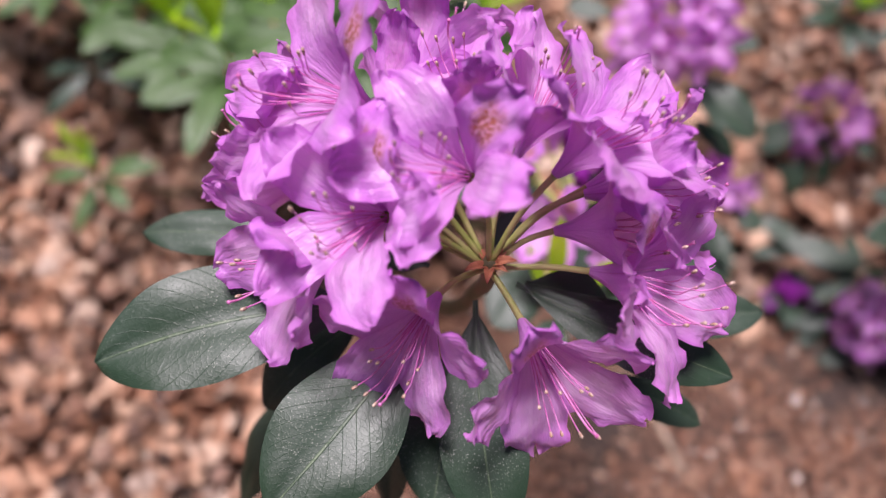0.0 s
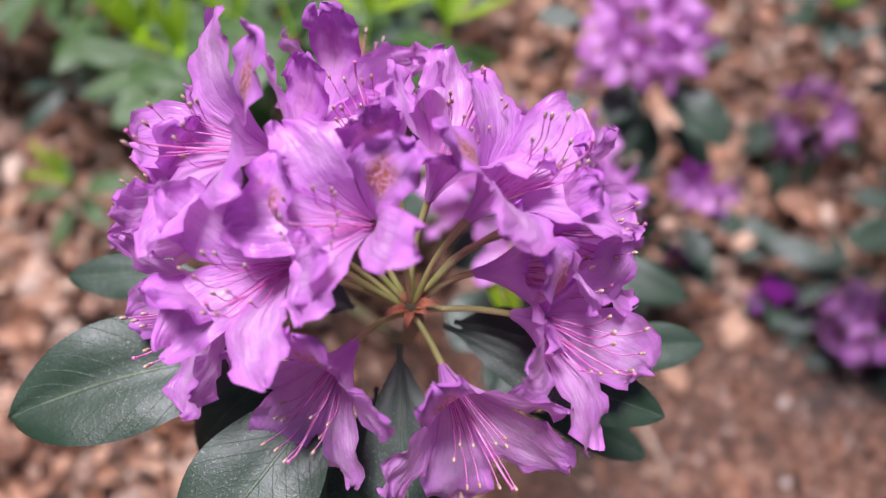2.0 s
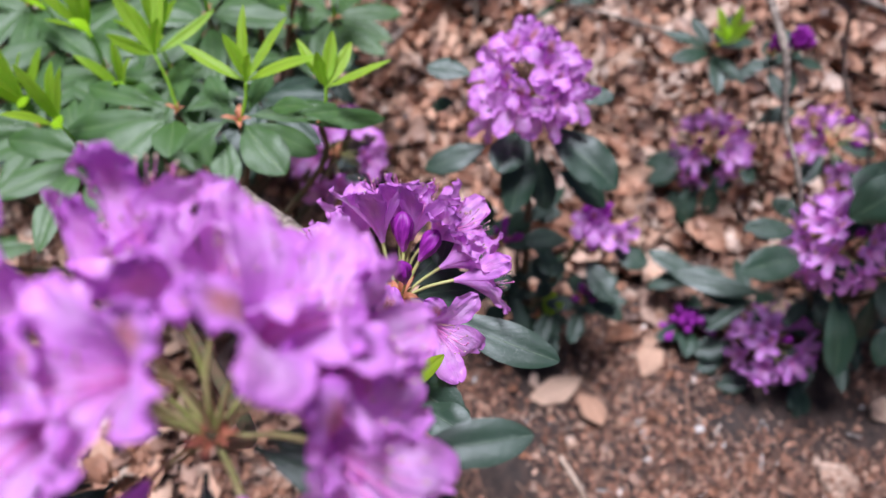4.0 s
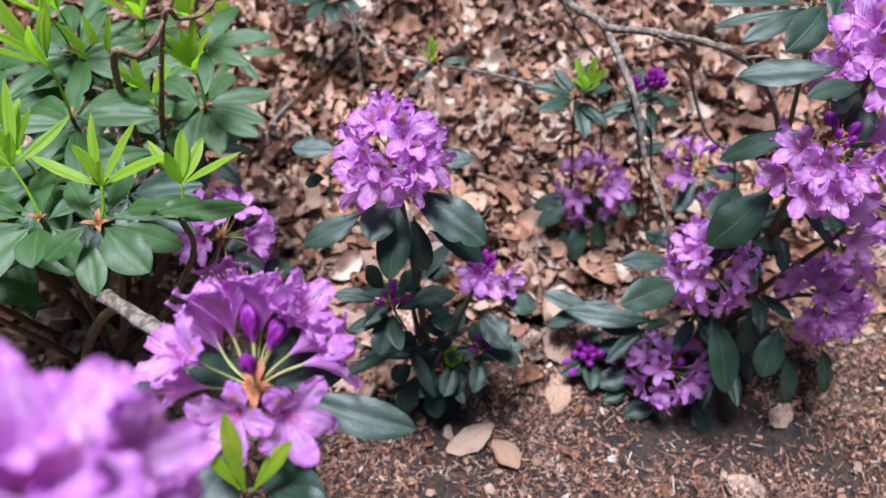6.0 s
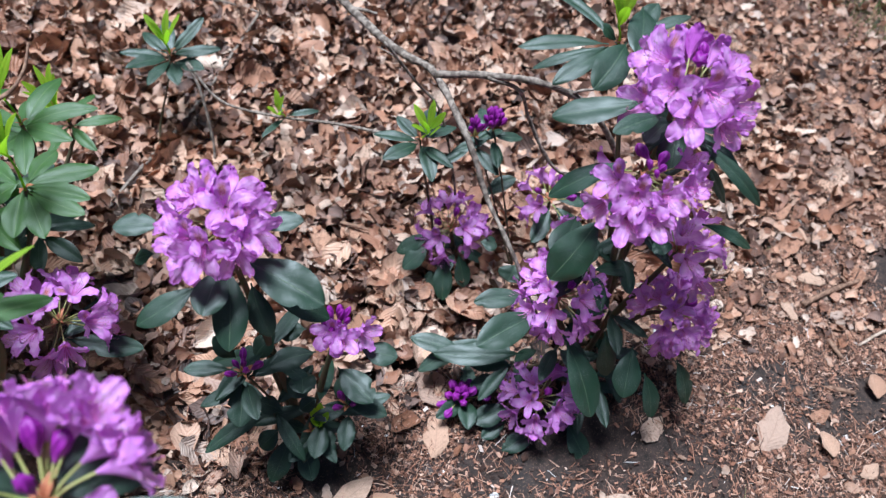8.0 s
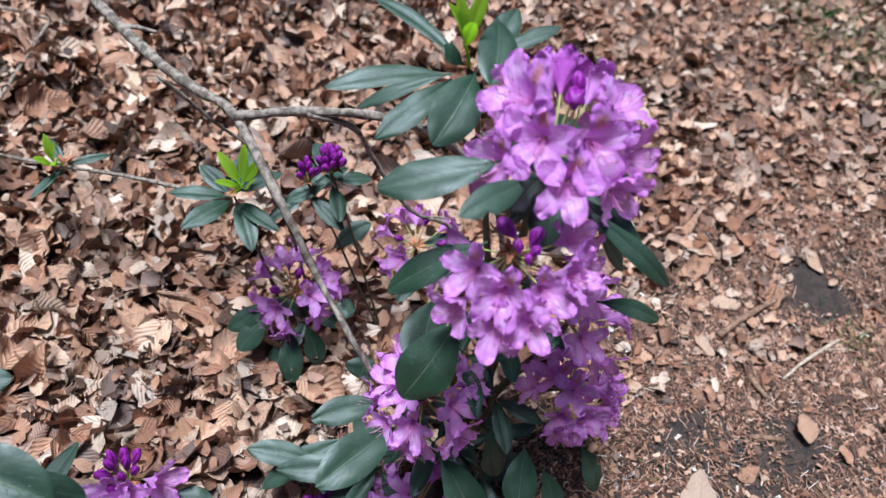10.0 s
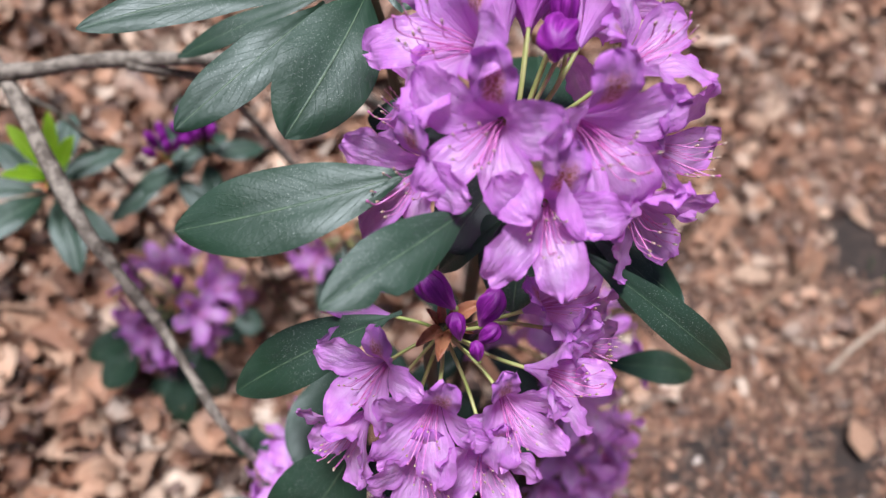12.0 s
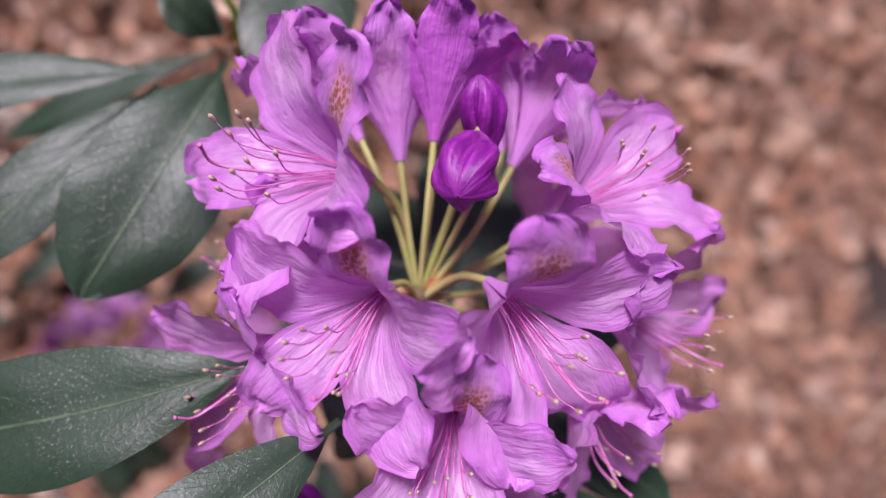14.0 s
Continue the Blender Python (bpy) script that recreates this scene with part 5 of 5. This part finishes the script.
bare("dark bare branch standing out of the green bush", [(0.132, 0.938, 0.548), (0.120, 0.910, 0.540), (0.103, 0.877, 0.527), (0.088, 0.844, 0.514), (0.066, 0.833, 0.503), (0.035, 0.838, 0.488), (0.0, 0.86, 0.2), (-0.06, 0.85, 0.0)], [0.0028, 0.0034, 0.0036, 0.004, 0.0045], 1, TWIG)
bare("forked bare twig of the green bush", [(0.096, 0.865, 0.517), (0.114, 0.876, 0.515), (0.139, 0.884, 0.513), (0.160, 0.908, 0.521), (0.171, 0.942, 0.534)][::-1] + [(0.02, 0.87, 0.25), (-0.05, 0.86, 0.0)], [0.0016, 0.0024, 0.003, 0.004], 1, TWIG)
bare("broken grey-brown stub of an old branch", [(0.060, 0.513, 0.512), (0.112, 0.459, 0.537), (0.155, 0.416, 0.537), (0.06, 0.47, 0.42), (-0.05, 0.60, 0.2), (-0.09, 0.65, 0.0)], [0.0065, 0.0068, 0.006, 0.007, 0.008], 1)
bare("thin brown looping twig", [(0.719, 0.875, 0.42), (0.764, 0.861, 0.40), (0.789, 0.866, 0.34), (0.815, 0.847, 0.28), (0.842, 0.834, 0.24), (0.888, 0.823, 0.20), (0.92, 0.79, 0.08), (0.93, 0.77, 0.0)], [0.003, 0.0024])
bare("thin dry twig between two shoots", [(0.603, 0.915, 0.30), (0.528, 1.02, 0.25), (0.447, 1.138, 0.18), (0.359, 1.227, 0.16), (0.317, 1.298, 0.2), (0.328, 1.26, 0.16), (0.326, 1.205, 0.06), (0.299, 1.171, 0.0)], [0.0026, 0.0024, 0.003])
bare("short brown twig under the arching branch", [(0.592, 0.949, 0.45), (0.635, 0.939, 0.38), (0.673, 0.921, 0.32), (0.70, 0.90, 0.15), (0.71, 0.90, 0.0)], [0.002, 0.0018])
bare("dead stick lying on the leaf litter", [(0.485, 1.628, 0.05), (0.303, 1.344, 0.05), (0.164, 1.184, 0.045), (0.12, 1.135, 0.03)], [0.003, 0.004, 0.003])
bare("long dead stick lying on the leaf litter", [(0.10, 1.83, 0.05), (0.299, 1.735, 0.06), (0.447, 1.667, 0.05), (0.559, 1.574, 0.03)], [0.004, 0.003, 0.002])
bare("short dry twig on the soil", [(1.449, 0.509, 0.008), (1.38, 0.505, 0.01), (1.316, 0.495, 0.008)], [0.003, 0.0024], 1, PALETWIG)
bare("short dark stub lying on the soil", [(1.268, 0.520, 0.008), (1.268, 0.502, 0.011), (1.270, 0.482, 0.008)], [0.004, 0.0042, 0.0035], 0, TWIG)
bare("dark stub on trodden soil", [(1.205, 0.445, 0.008), (1.228, 0.432, 0.011), (1.248, 0.420, 0.008)], [0.004, 0.0042, 0.0035], 0, TWIG)
bare("thick brown stick lying on the soil", [(1.269, 0.595, 0.010), (1.350, 0.606, 0.014), (1.430, 0.609, 0.010)], [0.006, 0.005, 0.0035], 1, TWIG)
bare("thin dark twig lying on bare soil", [(1.243, 0.355, 0.008), (1.249, 0.316, 0.012), (1.255, 0.279, 0.008)], [0.0018, 0.0014], 1, TWIG)
bare("short dark twig in the leaf litter", [(0.514, 0.977, 0.050), (0.548, 0.952, 0.054), (0.577, 0.933, 0.050)], [0.0028, 0.0026, 0.002], 1, TWIG)
bare("pale stick lying on the soil", [(0.405, 0.41, 0.012), (0.425, 0.37, 0.012), (0.442, 0.33, 0.008)], [0.004, 0.004, 0.003], 1, PALETWIG)

barren_shoot("short shoot with upright lime leaves below a truss", (0.193, 0.300, 0.585), [(0.190, 0.31, 0.57), (0.15, 0.40, 0.5), (0.0, 0.55, 0.3), LEFT_ROOT], 95, 0, 0.05, 0.02, 0, 0, 0, 0,
             [(0.209, 0.296, 0.585, 0.243, 0.270, 0.595, 0.026), (0.194, 0.292, 0.585, 0.178, 0.250, 0.588, 0.028), (0.200, 0.310, 0.574, 0.235, 0.305, 0.580, 0.016)])
lime = thing("rhododendron_branch", (0.193, 0.300, 0.583), "pair of upright lime green young leaves", "rhododendron", "leafy branches")
for row in ((0.190, 0.300, 0.586, 0.188, 0.334, 0.637, 0.012), (0.195, 0.300, 0.586, 0.226, 0.313, 0.627, 0.011), (0.187, 0.302, 0.586, 0.170, 0.324, 0.617, 0.008)):
    leaf(lime, row, random.Random(7), YOUNG, 0, "young_leaf")

# ---- single things on the floor ----
def floor_leaves():
    """Fallen leaves that can be told apart, on the stretch the lens passes closest."""
    rng = random.Random(77)
    meshes = []
    for k in range(14):
        g = dry_leaf_grid(rng, 1.0)
        g[:, :, 2] *= 0.7
        verts, faces, uvs = [], [], []
        sheet(verts, faces, uvs, g, UV75)
        me = finish("dry_leaf", verts, faces, uvs)
        me.materials.append(DRYLEAF)
        meshes.append(me)
    placed = [(1.073, 0.405, 0.088, 40), (1.140, 0.358, 0.042, 80), (0.410, 0.505, 0.080, 20), (0.610, 1.000, 0.075, 25), (0.455, 0.475, 0.055, 120), (1.235, 0.590, 0.040, 100),
              (1.180, 0.300, 0.040, 10), (1.285, 0.420, 0.045, 60), (1.320, 0.640, 0.050, 150), (0.560, 0.560, 0.075, 70), (1.400, 0.720, 0.055, 15), (1.250, 0.760, 0.045, 200)]
    while len(placed) < 290:
        x, y = rng.uniform(0.35, 1.75), rng.uniform(0.3, 1.25)
        if rng.random() < 0.03 + 0.97 * litter_share(x, y):
            placed.append((x, y, rng.uniform(0.035, 0.075), rng.uniform(0, 360)))
    tan = []
    for k in range(3):
        g = dry_leaf_grid(rng, 1.0)
        g[:, :, 2] *= 0.6
        verts, faces, uvs = [], [], []
        sheet(verts, faces, uvs, g, UV75)
        tan.append(finish("dry_leaf", verts, faces, uvs))
        tan[-1].materials.append(TANLEAF)
    for i, (x, y, ln, a) in enumerate(placed):
        share = litter_share(x, y) if i > 11 else 0.0
        tilt = 4 + 22 * share
        ob = child("dry_leaf", meshes[i % 14] if i > 11 else tan[i % 3], ground)
        ob.matrix_basis = pose(x, y, lie(x, y) + (0.005 if i > 11 else 0.014) + 0.036 * share, rng.gauss(0, tilt), rng.gauss(0, tilt), a) @ Matrix.Scale(ln, 4)


floor_leaves()


def pebble(x, y, size, seed):
    r = random.Random(seed)
    bm = bmesh.new()
    bmesh.ops.create_icosphere(bm, subdivisions=2, radius=size / 2)
    k = (r.uniform(0.8, 1.2), r.uniform(0.6, 0.9), r.uniform(0.4, 0.6))
    for v in bm.verts:
        v.co *= 1 + 0.25 * noise.noise(v.co * (1.6 / size) + Vector((seed, 0, 0)))
        v.co = Vector((v.co.x * k[0], v.co.y * k[1], v.co.z * k[2]))
    me = bpy.data.meshes.new("pebble")
    bm.to_mesh(me)
    bm.free()
    me.polygons.foreach_set("use_smooth", [True] * len(me.polygons))
    me.materials.append(PEBBLE)
    ob = tagged(new("pebble", me), "small pale pebble on brown soil", "pebble", "pale pebbles")
    ob.location = (x, y, lie(x, y) + size * 0.18)


for i, (x, y, size) in enumerate(((0.612, 0.445, 0.014), (0.545, 0.500, 0.008), (0.985, 0.470, 0.010), (1.105, 0.300, 0.007), (0.80, 0.330, 0.007), (1.02, 0.560, 0.006), (0.70, 0.40, 0.006), (0.90, 0.38, 0.006), (1.22, 0.44, 0.008), (1.35, 0.36, 0.007), (1.29, 0.55, 0.006))):
    pebble(x, y, size, i)


def grass(name, places, seed, label, kind=""):
    r = random.Random(seed)
    verts, faces, uvs = [], [], []
    for x, y, n, h, spread in places:
        for _ in range(n):
            px, py = x + r.gauss(0, spread), y + r.gauss(0, spread)
            a, lean = r.uniform(0, 6.283), r.uniform(0.2, 0.9)
            hh = h * r.uniform(0.5, 1.2)
            d = np.array((math.cos(a), math.sin(a), 0))
            side = np.array((-d[1], d[0], 0)) * 0.0013
            g = np.zeros((5, 2, 3))
            for i in range(5):
                t = i / 4
                c = np.array((px, py, lie(px, py))) + d * hh * lean * t * t + np.array((0, 0, hh * (t - 0.4 * lean * t * t)))
                g[i, 0], g[i, 1] = c - side * (1 - 0.9 * t), c + side * (1 - 0.9 * t)
            sheet(verts, faces, uvs, g, np.array([[(0.2, i / 4), (0.8, i / 4)] for i in range(5)]))
    me = finish(name, verts, faces, uvs)
    me.materials.append(GRASS)
    return tagged(new(name, me), label, "grass", kind=kind)


grass("grass_tuft", [(0.955, 0.315, 6, 0.05, 0.008)], 5, "few thin green grass blades on bare soil")
grass("grass_tuft", [(1.035, 0.470, 5, 0.03, 0.010)], 6, "few short grass blades beside a dry leaf")
grass("grass_tuft", [(1.476, 0.505, 40, 0.034, 0.018)], 8, "small tuft of short grass on soil")
grass("grass_tuft", [(1.25, 0.74, 10, 0.03, 0.015)], 9, "sparse yellowish grass tuft at a twig")
grass("grass", [(2.03 - 0.05 * math.cos(i * 1.3), 0.92 + 0.055 * i, 90, 0.055, 0.085) for i in range(10)], 7, "thin green grass at the edge of the litter", "stuff")

# filler shoots of dark leaves, added to deepen the shade inside the clumps
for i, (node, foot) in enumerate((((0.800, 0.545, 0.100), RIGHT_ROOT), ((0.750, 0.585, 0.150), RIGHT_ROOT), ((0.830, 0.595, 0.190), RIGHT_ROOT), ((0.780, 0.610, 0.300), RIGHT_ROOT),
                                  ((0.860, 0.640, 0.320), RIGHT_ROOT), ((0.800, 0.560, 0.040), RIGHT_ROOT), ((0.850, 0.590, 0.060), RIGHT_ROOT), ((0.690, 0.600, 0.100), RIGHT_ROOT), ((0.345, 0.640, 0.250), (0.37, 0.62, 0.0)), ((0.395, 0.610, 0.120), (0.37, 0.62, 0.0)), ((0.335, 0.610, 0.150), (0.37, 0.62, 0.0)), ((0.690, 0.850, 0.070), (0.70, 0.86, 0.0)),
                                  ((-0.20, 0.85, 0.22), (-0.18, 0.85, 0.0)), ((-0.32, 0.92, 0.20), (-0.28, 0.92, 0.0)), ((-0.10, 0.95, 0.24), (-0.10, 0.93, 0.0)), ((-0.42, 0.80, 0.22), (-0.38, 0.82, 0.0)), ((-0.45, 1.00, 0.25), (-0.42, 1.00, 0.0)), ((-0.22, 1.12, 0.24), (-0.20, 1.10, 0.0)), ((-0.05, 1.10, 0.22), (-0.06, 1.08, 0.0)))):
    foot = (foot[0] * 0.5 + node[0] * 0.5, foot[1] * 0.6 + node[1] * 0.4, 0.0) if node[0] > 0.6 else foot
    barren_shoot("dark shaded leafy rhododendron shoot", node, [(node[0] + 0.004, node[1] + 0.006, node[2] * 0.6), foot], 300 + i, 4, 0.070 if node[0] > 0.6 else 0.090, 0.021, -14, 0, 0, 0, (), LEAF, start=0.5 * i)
